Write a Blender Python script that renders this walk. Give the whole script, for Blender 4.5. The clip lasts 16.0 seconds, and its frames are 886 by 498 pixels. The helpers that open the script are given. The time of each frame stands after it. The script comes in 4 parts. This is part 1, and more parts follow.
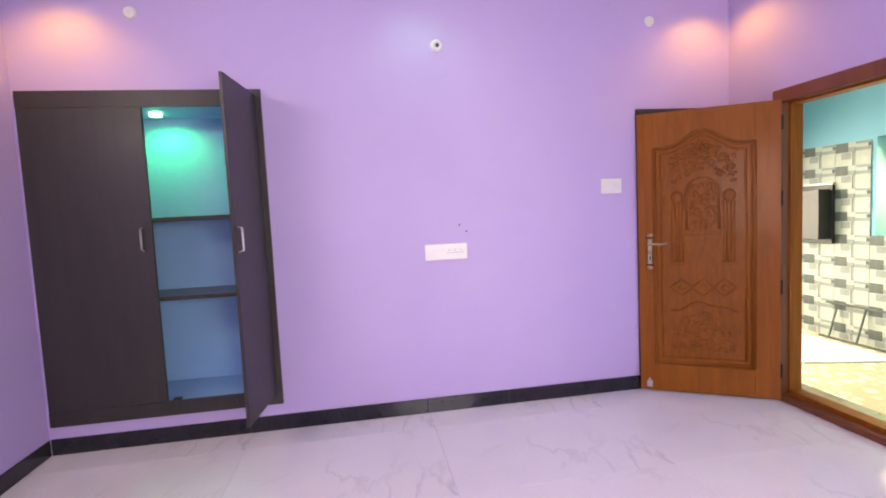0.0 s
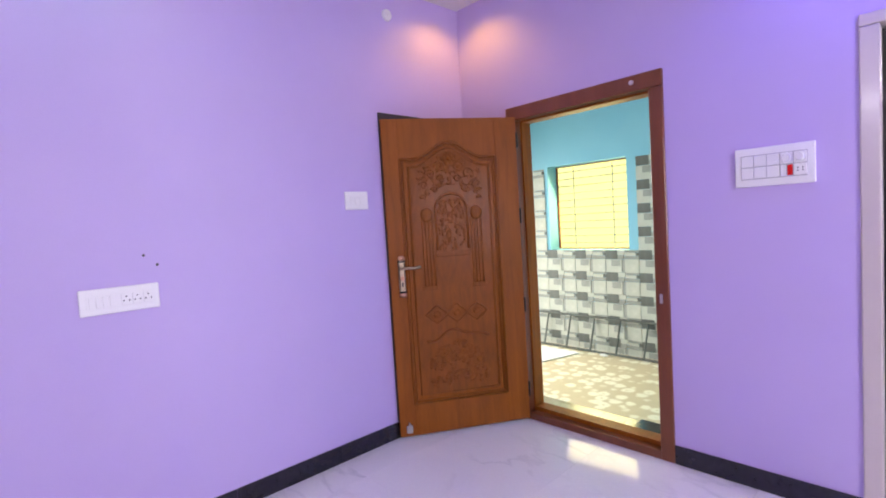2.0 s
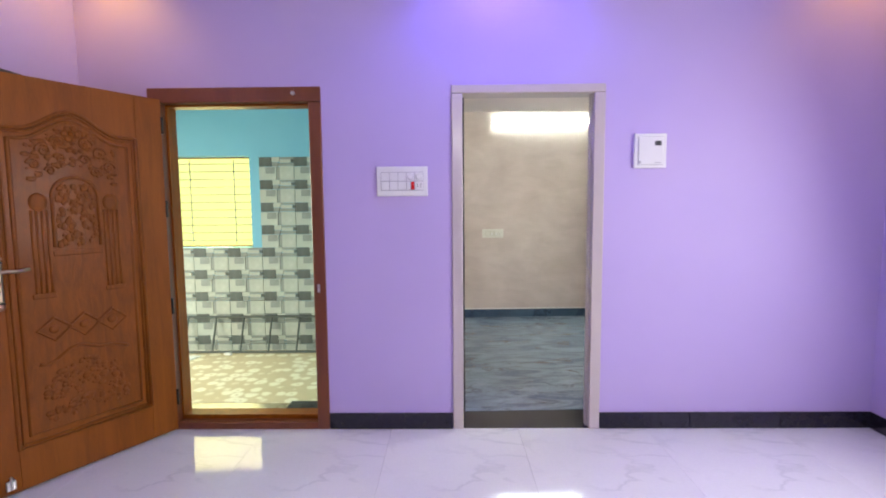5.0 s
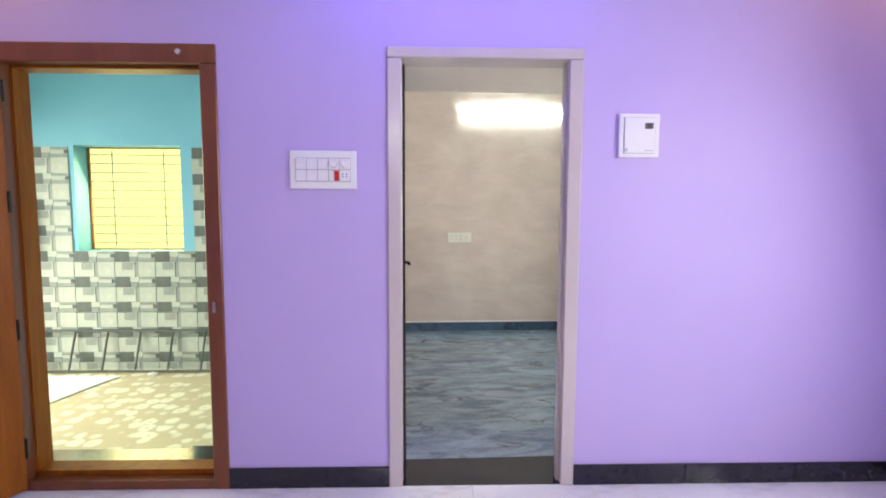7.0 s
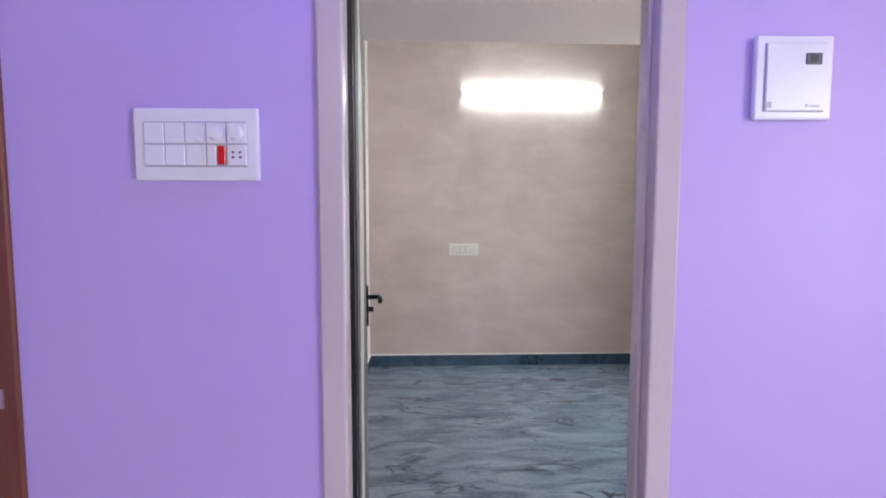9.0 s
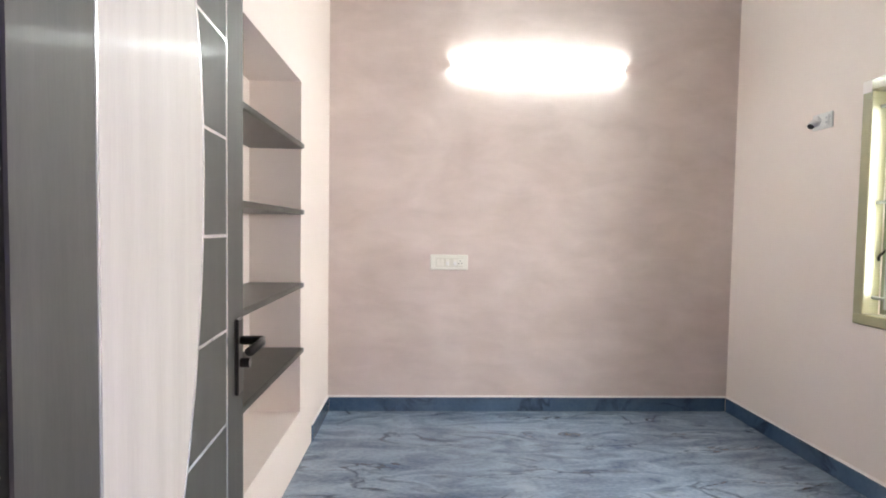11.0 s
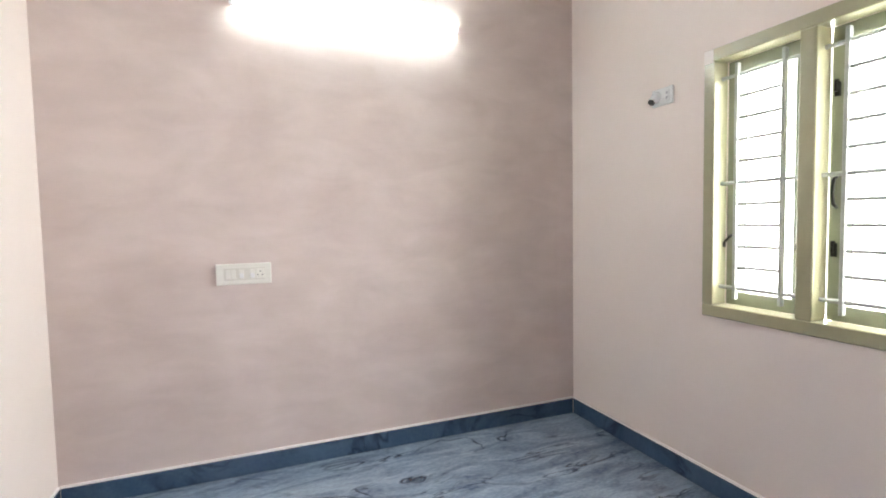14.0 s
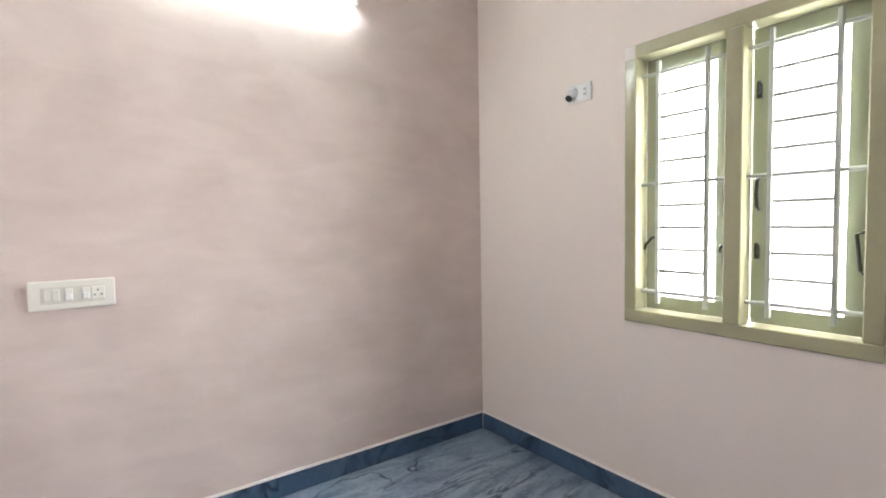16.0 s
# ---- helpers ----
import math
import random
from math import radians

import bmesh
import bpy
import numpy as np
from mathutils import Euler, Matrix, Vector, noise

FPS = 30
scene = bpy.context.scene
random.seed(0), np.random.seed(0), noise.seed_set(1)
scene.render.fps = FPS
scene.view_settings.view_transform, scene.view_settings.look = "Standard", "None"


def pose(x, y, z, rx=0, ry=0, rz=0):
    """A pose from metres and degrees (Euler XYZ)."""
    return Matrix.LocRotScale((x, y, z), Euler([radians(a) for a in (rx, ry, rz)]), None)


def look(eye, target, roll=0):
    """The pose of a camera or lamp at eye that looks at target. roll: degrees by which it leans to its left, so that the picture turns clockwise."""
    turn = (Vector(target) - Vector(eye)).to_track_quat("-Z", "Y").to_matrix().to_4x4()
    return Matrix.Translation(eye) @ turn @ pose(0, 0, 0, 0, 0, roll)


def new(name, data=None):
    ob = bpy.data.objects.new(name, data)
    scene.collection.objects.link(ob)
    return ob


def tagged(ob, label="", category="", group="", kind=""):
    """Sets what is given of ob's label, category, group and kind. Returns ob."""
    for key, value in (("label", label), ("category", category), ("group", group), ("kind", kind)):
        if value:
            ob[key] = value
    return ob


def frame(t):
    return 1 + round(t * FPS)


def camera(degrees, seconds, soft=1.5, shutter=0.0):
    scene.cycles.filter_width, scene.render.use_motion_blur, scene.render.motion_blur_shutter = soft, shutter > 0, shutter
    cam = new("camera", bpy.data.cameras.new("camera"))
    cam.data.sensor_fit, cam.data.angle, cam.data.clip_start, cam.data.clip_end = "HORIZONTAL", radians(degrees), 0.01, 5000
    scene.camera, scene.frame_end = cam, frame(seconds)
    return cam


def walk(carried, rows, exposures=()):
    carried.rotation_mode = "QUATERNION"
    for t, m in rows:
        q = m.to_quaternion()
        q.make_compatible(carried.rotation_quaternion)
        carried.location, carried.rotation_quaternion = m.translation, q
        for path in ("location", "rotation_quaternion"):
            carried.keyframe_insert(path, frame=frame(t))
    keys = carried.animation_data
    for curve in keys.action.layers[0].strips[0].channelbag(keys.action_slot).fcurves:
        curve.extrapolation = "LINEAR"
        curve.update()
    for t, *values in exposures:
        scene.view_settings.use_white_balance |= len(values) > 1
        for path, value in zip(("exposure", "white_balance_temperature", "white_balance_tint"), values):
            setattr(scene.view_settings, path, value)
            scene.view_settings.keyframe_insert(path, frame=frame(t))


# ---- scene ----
# One lens, one walk: from the purple hall through the second doorway into the pink room.
cam = camera(84.5, 16.0, soft=1.9)
PATH = [
    (0, (1.167, -2.793, 1.417), (-0.802, -2.475, 1.267), -2.8),
    (0.5, (0.926, -2.834, 1.4), (-1.011, -2.353, 1.279), -3.4),
    (1, (0.689, -2.811, 1.391), (-1.171, -2.083, 1.275), -3.6),
    (1.5, (0.473, -2.729, 1.397), (-1.225, -1.676, 1.288), -3.6),
    (2, (0.325, -2.643, 1.396), (-1.131, -1.278, 1.281), -3.5),
    (2.5, (0.244, -2.646, 1.397), (-0.915, -1.022, 1.262), -3.3),
    (3, (0.181, -2.781, 1.393), (-0.585, -0.941, 1.221), -3.4),
    (3.5, (0.168, -2.91, 1.398), (-0.298, -0.975, 1.204), -3.4),
    (4, (0.084, -2.97, 1.402), (-0.156, -0.994, 1.207), -3.1),
    (4.2, (0.015, -2.995, 1.41), (-0.153, -1.01, 1.223), -2.7),
    (6.3, (0.144, -2.737, 1.382), (0.167, -0.744, 1.216), 0.35),
    (6.5, (0.204, -2.648, 1.377), (0.219, -0.654, 1.215), 0.1),
    (7, (0.24, -2.327, 1.375), (0.293, -0.335, 1.211), 0.2),
    (7.5, (0.306, -2.061, 1.368), (0.355, -0.068, 1.196), -0.1),
    (8, (0.364, -1.779, 1.381), (0.395, 0.214, 1.221), -0.2),
    (8.5, (0.341, -1.491, 1.387), (0.376, 0.504, 1.248), -0.3),
    (8.7, (0.342, -1.394, 1.392), (0.369, 0.6, 1.24), -0.2),
    (10.8, (0.457, -0.391, 1.288), (0.469, 1.607, 1.207), 1),
    (11, (0.486, -0.311, 1.288), (0.506, 1.688, 1.207), 0.9),
    (11.5, (0.514, -0.134, 1.289), (0.579, 1.863, 1.198), 1),
    (12, (0.485, 0.045, 1.301), (0.622, 2.038, 1.217), 1.1),
    (12.5, (0.484, 0.16, 1.31), (0.696, 2.147, 1.233), 0.8),
    (13, (0.544, 0.293, 1.306), (0.818, 2.273, 1.234), 0.1),
    (13.5, (0.649, 0.384, 1.318), (1.061, 2.339, 1.226), -0.5),
    (14, (0.696, 0.399, 1.308), (1.363, 2.282, 1.194), -1.1),
    (14.5, (0.676, 0.476, 1.295), (1.599, 2.247, 1.174), -1.4),
    (15, (0.603, 0.623, 1.291), (1.814, 2.21, 1.162), -1.1),
    (15.5, (0.581, 0.721, 1.295), (1.874, 2.241, 1.173), -1.2),
    (16, (0.686, 0.793, 1.303), (1.813, 2.441, 1.194), -1),
]
# the picture starts warm and cools down as the camera turns
walk(cam, [(t, look(eye, aim, roll)) for t, eye, aim, roll in PATH],
     [(0.0, 0.28, 8000, 9), (1.0, 0.24, 7350, 13), (2.0, 0.05, 6650, 12), (3.0, -0.17, 6900, 6), (4.2, -0.13, 7050, 2), (6.5, 0.06, 6950, -1), (7.5, 0.03, 7050, 3), (8.7, -0.18, 6450, 7), (9.6, 0.02, 6450, 9), (10.8, 0.36, 6800, 10), (12.0, 0.3, 6850, 12), (13.0, 0.36, 6750, 12), (13.6, 0.32, 6700, 10), (16.0, 0.36, 6700, 9)])

# the bedroom stands slightly askew to the hall
TURN = Matrix.Translation((0.5, 0, 0)) @ Matrix.Rotation(radians(1.7), 4, "Z") @ Matrix.Translation((-0.5, 0, 0))

# ---- light ----
world = bpy.data.worlds.new("world")
scene.world = world
world.use_nodes = True
_sky = world.node_tree.nodes.new("ShaderNodeTexSky")
_sky.sky_type, _sky.sun_disc = "NISHITA", False
_sky.sun_elevation, _sky.sun_rotation = radians(58), radians(200)
world.node_tree.links.new(_sky.outputs[0], world.node_tree.nodes["Background"].inputs[0])
world.node_tree.nodes["Background"].inputs[1].default_value = 0.12


def lamp(name, kind, m, watts, color, size=0.1, size_y=None, angle=60, blend=0.6):
    data = bpy.data.lights.new(name, kind)
    data.energy, data.color = watts, color
    if kind == "AREA":
        data.shape, data.size, data.size_y = "RECTANGLE", size, size_y or size
    elif kind == "SPOT":
        data.spot_size, data.spot_blend, data.shadow_soft_size = radians(angle), blend, size
    elif kind == "SUN":
        data.angle = radians(angle)
    else:
        data.shadow_soft_size = size
    ob = new(name, data)
    ob.matrix_world = m
    return ob


# daylight in the openings; the porch's left doorway is unseen, added for its light
lamp("daylight_bedroom_window", "AREA", TURN @ look((3.15, 1.66, 1.52), (0.0, 1.5, 0.7)), 330, (0.95, 0.99, 1.0), 1.7, 1.7)
lamp("daylight_hall_window", "AREA", look((2.74, -1.75, 1.5), (0, -2.25, 0.6)), 76, (0.9, 0.88, 1.0), 1.3, 1.3)
_porch = lamp("daylight_added_doorway", "AREA", look((-5.25, 1.1, 1.3), (-2.4, 1.7, -0.35)), 125, (1.0, 0.965, 0.86), 1.5, 2.0)
_porch.data.spread = radians(135)
lamp("daylight_porch_window", "AREA", look((-2.9, 3.2, 1.5), (-2.7, 0.8, 0.2)), 26, (1.0, 0.9, 0.45), 1.0, 1.0)
# added fill light for the hall, placed unseen at a tube on the back wall
lamp("hall_fill_glow", "AREA", look((0.0, -4.72, 2.45), (-0.4, -1.0, 0.9)), 21, (0.94, 0.9, 1.0), 1.2, 0.06)
# coloured downlights in the hall ceiling
lamp("downlight_glow_warm", "SPOT", look((-1.93, -0.27, 2.88), (-1.99, -0.2, 0)), 12, (1.0, 0.56, 0.03), 0.03, angle=140, blend=0.7)
lamp("downlight_glow_warm", "SPOT", look((-1.93, -4.5, 2.88), (-1.99, -4.56, 0)), 12, (1.0, 0.56, 0.03), 0.03, angle=140, blend=0.7)
lamp("downlight_glow_warm", "SPOT", look((2.38, -0.27, 2.88), (2.44, -0.2, 0)), 9, (1.0, 0.55, 0.03), 0.03, angle=140, blend=0.7)
lamp("downlight_glow_blue", "SPOT", look((0.32, -0.27, 2.88), (0.32, -0.12, 0)), 42, (0.10, 0.06, 1.0), 0.03, angle=150, blend=0.6)
lamp("downlight_glow_green", "SPOT", look((-1.9, -2.35, 2.88), (-1.98, -2.35, 0)), 4, (0.45, 1.0, 0.75), 0.03, angle=140, blend=0.9)
# green lamp inside the wardrobe
lamp("wardrobe_glow_green", "SPOT", look((-2.43, -4.12, 2.145), (-2.58, -4.10, 1.6)), 12, (0.005, 1.0, 0.30), 0.02, angle=150, blend=0.7)


# ---- materials ----
def material(name, low, high, rough=0.5, metal=0.0, scale=6.0, fine=120.0, bump=0.05, coat=0.0, stretch=(1, 1, 1), spread=0.25, ripple=0.0):
    """A painted or natural surface: two colours mixed by noise at two sizes, with fine relief."""
    m = bpy.data.materials.new(name)
    m.use_nodes = True
    n, l = m.node_tree.nodes, m.node_tree.links
    bsdf = n["Principled BSDF"]
    geo = n.new("ShaderNodeTexCoord")
    mapping = n.new("ShaderNodeMapping")
    mapping.inputs["Scale"].default_value = stretch
    l.new(geo.outputs["Object"], mapping.inputs["Vector"])
    broad, grain, mix, ramp, relief = (n.new("ShaderNodeTexNoise"), n.new("ShaderNodeTexNoise"), n.new("ShaderNodeMix"), n.new("ShaderNodeValToRGB"), n.new("ShaderNodeBump"))
    broad.inputs["Scale"].default_value, broad.inputs["Detail"].default_value = scale, 5
    broad.inputs["Distortion"].default_value = ripple
    grain.inputs["Scale"].default_value, grain.inputs["Detail"].default_value = fine, 3
    for tex in (broad, grain):
        l.new(mapping.outputs[0], tex.inputs["Vector"])
    mix.data_type = "FLOAT"
    mix.inputs[0].default_value = 0.3
    l.new(broad.outputs[0], mix.inputs[2])
    l.new(grain.outputs[0], mix.inputs[3])
    ramp.color_ramp.elements[0].position, ramp.color_ramp.elements[1].position = 0.5 - spread, 0.5 + spread
    ramp.color_ramp.elements[0].color, ramp.color_ramp.elements[1].color = (*low, 1), (*high, 1)
    l.new(mix.outputs[0], ramp.inputs[0])
    l.new(ramp.outputs[0], bsdf.inputs["Base Color"])
    relief.inputs["Strength"].default_value, relief.inputs["Distance"].default_value = bump, 0.004
    l.new(mix.outputs[0], relief.inputs["Height"])
    l.new(relief.outputs[0], bsdf.inputs["Normal"])
    bsdf.inputs["Roughness"].default_value, bsdf.inputs["Metallic"].default_value = rough, metal
    bsdf.inputs["Coat Weight"].default_value, bsdf.inputs["Coat Roughness"].default_value = coat, 0.12
    return m


def marble(name, ground, cloud, vein, scale, rough, coat, sharp=0.035, stretch=(1, 1, 1), turn=0.5, amount=0.8, spread=0.22):
    """Polished stone: cloudy ground with thin warped veins."""
    m = material(name, ground, cloud, rough, 0, scale, 60, 0.008, coat, stretch, spread, 1.2)
    n, l = m.node_tree.nodes, m.node_tree.links
    bsdf = n["Principled BSDF"]
    ramp = bsdf.inputs["Base Color"].links[0].from_node
    coord = n.new("ShaderNodeTexCoord")
    mapping = n.new("ShaderNodeMapping")
    mapping.inputs["Rotation"].default_value, mapping.inputs["Scale"].default_value = (0, 0, turn), stretch
    wave = n.new("ShaderNodeTexNoise")
    wave.inputs["Scale"].default_value, wave.inputs["Detail"].default_value, wave.inputs["Distortion"].default_value = scale * 0.55, 6, 1.1
    away, band, mix, spot = n.new("ShaderNodeMath"), n.new("ShaderNodeMapRange"), n.new("ShaderNodeMix"), n.new("ShaderNodeTexNoise")
    away.operation = "SUBTRACT"
    away.inputs[1].default_value = 0.5
    size = n.new("ShaderNodeMath")
    size.operation = "ABSOLUTE"
    l.new(coord.outputs["Object"], mapping.inputs[0])
    l.new(mapping.outputs[0], wave.inputs["Vector"])
    l.new(wave.outputs[0], away.inputs[0])
    l.new(away.outputs[0], size.inputs[0])
    l.new(size.outputs[0], band.inputs["Value"])
    band.inputs["From Min"].default_value, band.inputs["From Max"].default_value = 0.0, sharp
    band.inputs["To Min"].default_value, band.inputs["To Max"].default_value = amount, 0.0
    spot.inputs["Scale"].default_value = scale * 0.8
    l.new(mapping.outputs[0], spot.inputs["Vector"])
    here = n.new("ShaderNodeMapRange")
    here.inputs["From Min"].default_value, here.inputs["From Max"].default_value = 0.42, 0.62
    l.new(spot.outputs[0], here.inputs["Value"])
    both = n.new("ShaderNodeMath")
    both.operation = "MULTIPLY"
    l.new(band.outputs[0], both.inputs[0])
    l.new(here.outputs[0], both.inputs[1])
    mix.data_type = "RGBA"
    l.new(both.outputs[0], mix.inputs[0])
    l.new(ramp.outputs[0], mix.inputs[6])
    mix.inputs[7].default_value = (*vein, 1)
    l.new(mix.outputs[2], bsdf.inputs["Base Color"])
    return m


def trowelled(name, low, high):
    """Unevenly painted plaster: broad clouds crossed by long level brush strokes and small smears."""
    m = material(name, low, high, 0.62, 0, 0.85, 2.2, 0.0, spread=0.24, ripple=0.5)
    n, l = m.node_tree.nodes, m.node_tree.links
    bsdf = n["Principled BSDF"]
    ramp = bsdf.inputs["Base Color"].links[0].from_node
    clouds = ramp.inputs[0].links[0].from_socket
    coord = n.new("ShaderNodeTexCoord")
    total = clouds
    for stretch, scale, weight in (((1.0, 1, 2.0), 1.5, 0.5), ((0.9, 1, 2.6), 4.2, 0.22), ((1, 1, 1), 45.0, 0.04)):
        place, stroke, off, add = n.new("ShaderNodeMapping"), n.new("ShaderNodeTexNoise"), n.new("ShaderNodeMath"), n.new("ShaderNodeMath")
        place.inputs["Scale"].default_value = stretch
        place.inputs["Rotation"].default_value = (0, 0.06, 0)
        stroke.inputs["Scale"].default_value, stroke.inputs["Detail"].default_value, stroke.inputs["Distortion"].default_value = scale, 4, 0.9
        l.new(coord.outputs["Object"], place.inputs["Vector"])
        l.new(place.outputs[0], stroke.inputs["Vector"])
        off.operation, add.operation = "MULTIPLY_ADD", "ADD"
        off.inputs[1].default_value, off.inputs[2].default_value = weight, -0.5 * weight
        l.new(stroke.outputs[0], off.inputs[0])
        l.new(total, add.inputs[0])
        l.new(off.outputs[0], add.inputs[1])
        total = add.outputs[0]
    l.new(total, ramp.inputs[0])
    relief = n.new("ShaderNodeTexNoise")
    relief.inputs["Scale"].default_value, relief.inputs["Detail"].default_value = 130, 4
    l.new(coord.outputs["Object"], relief.inputs["Vector"])
    bump = bsdf.inputs["Normal"].links[0].from_node
    bump.inputs["Strength"].default_value = 0.06
    l.new(relief.outputs[0], bump.inputs["Height"])
    return m


def glow(name, color, strength):
    m = bpy.data.materials.new(name)
    m.use_nodes = True
    bsdf = m.node_tree.nodes["Principled BSDF"]
    bsdf.inputs["Base Color"].default_value = (0.8, 0.8, 0.8, 1)
    bsdf.inputs["Emission Color"].default_value, bsdf.inputs["Emission Strength"].default_value = (*color, 1), strength
    return m


def glass(name):
    m = bpy.data.materials.new(name)
    m.use_nodes = True
    bsdf = m.node_tree.nodes["Principled BSDF"]
    bsdf.inputs["Transmission Weight"].default_value, bsdf.inputs["Roughness"].default_value, bsdf.inputs["IOR"].default_value = 1.0, 0.02, 1.1
    return m


PURPLE = material("lilac_wall_paint", (0.50, 0.395, 0.715), (0.55, 0.435, 0.755), 0.55, scale=1.6, fine=160, bump=0.10)
PINK = material("pink_wall_paint", (0.79, 0.695, 0.645), (0.85, 0.755, 0.70), 0.6, scale=1.4, fine=150, bump=0.03)
PATCHY = trowelled("patchy_pink_wall_paint", (0.53, 0.43, 0.395), (0.75, 0.64, 0.60))
BLUE_PAINT = material("sky_blue_wall_paint", (0.17, 0.44, 0.60), (0.21, 0.49, 0.64), 0.6, scale=2, fine=150)
WHITE_PAINT = material("white_ceiling_paint", (0.74, 0.74, 0.73), (0.80, 0.80, 0.79), 0.7, scale=2, fine=150)
CUPBOARD_BLUE = material("blue_wardrobe_lining", (0.26, 0.50, 0.84), (0.31, 0.56, 0.88), 0.5, scale=3, fine=120)
MARBLE = marble("white_marble_floor", (0.70, 0.69, 0.72), (0.80, 0.79, 0.81), (0.42, 0.42, 0.46), 1.3, 0.07, 0.0, 0.014, amount=0.55)
MARBLE.node_tree.nodes["Principled BSDF"].inputs["Specular IOR Level"].default_value = 0.22
BLUE_MARBLE = marble("blue_grey_marble_floor", (0.065, 0.098, 0.16), (0.27, 0.335, 0.41), (0.016, 0.026, 0.05), 4.4, 0.22, 0.15, 0.022, stretch=(0.6, 1.7, 1), turn=0.45, amount=1.0, spread=0.17)
BLUE_SKIRT = marble("dark_blue_marble_skirting", (0.035, 0.07, 0.13), (0.075, 0.125, 0.20), (0.012, 0.02, 0.045), 5.0, 0.2, 0.3, 0.05)
GRANITE = material("black_granite", (0.008, 0.008, 0.014), (0.022, 0.021, 0.032), 0.12, scale=30, fine=300, bump=0.01)
TEAK = material("polished_teak", (0.175, 0.044, 0.003), (0.335, 0.098, 0.007), 0.5, scale=3.5, fine=45, bump=0.10, coat=0.05, stretch=(6, 6, 0.5), ripple=0.8)
# same teak darkened for the carving, putting relief shade into the colour
TEAK_DARK = material("carved_teak", (0.145, 0.037, 0.003), (0.29, 0.084, 0.006), 0.5, scale=9, fine=70, bump=0.5, coat=0.06, stretch=(4, 4, 0.8), ripple=0.8)
for _m in (TEAK, TEAK_DARK):
    _m.node_tree.nodes["Principled BSDF"].inputs["Specular IOR Level"].default_value = 0.22
FRAME_WOOD = material("red_brown_frame_wood", (0.125, 0.032, 0.011), (0.215, 0.062, 0.02), 0.38, scale=3, fine=60, bump=0.08, coat=0.2, stretch=(5, 5, 0.6), ripple=0.6)
CREAM = material("cream_enamel", (0.54, 0.475, 0.455), (0.60, 0.53, 0.51), 0.28, scale=5, fine=90, bump=0.04, coat=0.3)
OLIVE = material("olive_window_enamel", (0.33, 0.31, 0.19), (0.39, 0.37, 0.235), 0.32, scale=5, fine=90, bump=0.05, coat=0.3)
OLIVE_DARK = material("olive_shutter_enamel", (0.21, 0.225, 0.155), (0.26, 0.275, 0.19), 0.4, scale=5, fine=90, bump=0.05)
GRILLE = material("white_enamel_grille", (0.38, 0.395, 0.375), (0.44, 0.455, 0.43), 0.4, scale=20, fine=200, bump=0.03)
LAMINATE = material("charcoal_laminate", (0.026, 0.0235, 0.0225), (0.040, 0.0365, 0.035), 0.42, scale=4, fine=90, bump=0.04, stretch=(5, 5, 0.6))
DOOR_GREY = material("grey_woodgrain_laminate", (0.030, 0.029, 0.024), (0.058, 0.056, 0.048), 0.56, scale=3, fine=50, bump=0.06, stretch=(7, 7, 0.5), coat=0.05)
DOOR_PALE = material("pale_woodgrain_laminate", (0.40, 0.375, 0.335), (0.53, 0.50, 0.455), 0.5, scale=3, fine=45, bump=0.05, stretch=(9, 9, 0.4), coat=0.05)
INLAY = material("silver_inlay", (0.75, 0.75, 0.73), (0.85, 0.85, 0.83), 0.25, 0.7, 30, 200, 0.01)
SHELF = material("dark_olive_granite_shelf", (0.018, 0.017, 0.013), (0.040, 0.0375, 0.029), 0.3, scale=14, fine=200, bump=0.02, coat=0.1)
PLASTIC = material("white_switch_plastic", (0.78, 0.78, 0.77), (0.84, 0.84, 0.83), 0.25, scale=10, fine=200, bump=0.01)
GREY_PLASTIC = material("silver_grey_plastic", (0.74, 0.725, 0.66), (0.80, 0.785, 0.72), 0.3, scale=20, fine=200, bump=0.01)
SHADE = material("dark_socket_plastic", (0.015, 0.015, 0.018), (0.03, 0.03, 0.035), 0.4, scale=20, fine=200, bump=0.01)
INSERT = material("pale_grey_insert_plastic", (0.64, 0.62, 0.55), (0.70, 0.68, 0.61), 0.4, scale=20, fine=200, bump=0.01)
SMOKE = material("smoked_grey_plastic", (0.10, 0.10, 0.11), (0.15, 0.15, 0.16), 0.25, scale=20, fine=200, bump=0.01)
LINE = material("grey_gap_plastic", (0.42, 0.41, 0.43), (0.48, 0.47, 0.49), 0.5, scale=20, fine=200, bump=0.01)
RED_LENS = material("red_indicator_lens", (0.55, 0.01, 0.015), (0.70, 0.02, 0.02), 0.15, scale=20, fine=200, bump=0.01)
STEEL = material("brushed_steel", (0.62, 0.61, 0.58), (0.75, 0.74, 0.70), 0.28, 1.0, 40, 250, 0.02)
BRASS = material("antique_brass", (0.34, 0.26, 0.16), (0.54, 0.44, 0.30), 0.36, 1.0, 40, 200, 0.05)
COPPER = material("worn_copper", (0.30, 0.15, 0.09), (0.50, 0.28, 0.19), 0.35, 1.0, 40, 200, 0.05)
BLACK_METAL = material("black_bronze_metal", (0.012, 0.011, 0.010), (0.035, 0.032, 0.028), 0.3, 0.6, 30, 200, 0.03)
STONE_LIGHT = material("pale_split_stone", (0.36, 0.375, 0.34), (0.50, 0.515, 0.47), 0.6, scale=9, fine=70, bump=0.5)
STONE_MID = material("grey_split_stone", (0.20, 0.215, 0.205), (0.31, 0.325, 0.31), 0.6, scale=9, fine=70, bump=0.5)
STONE_DARK = material("dark_split_stone", (0.065, 0.073, 0.07), (0.13, 0.14, 0.135), 0.6, scale=9, fine=70, bump=0.4)
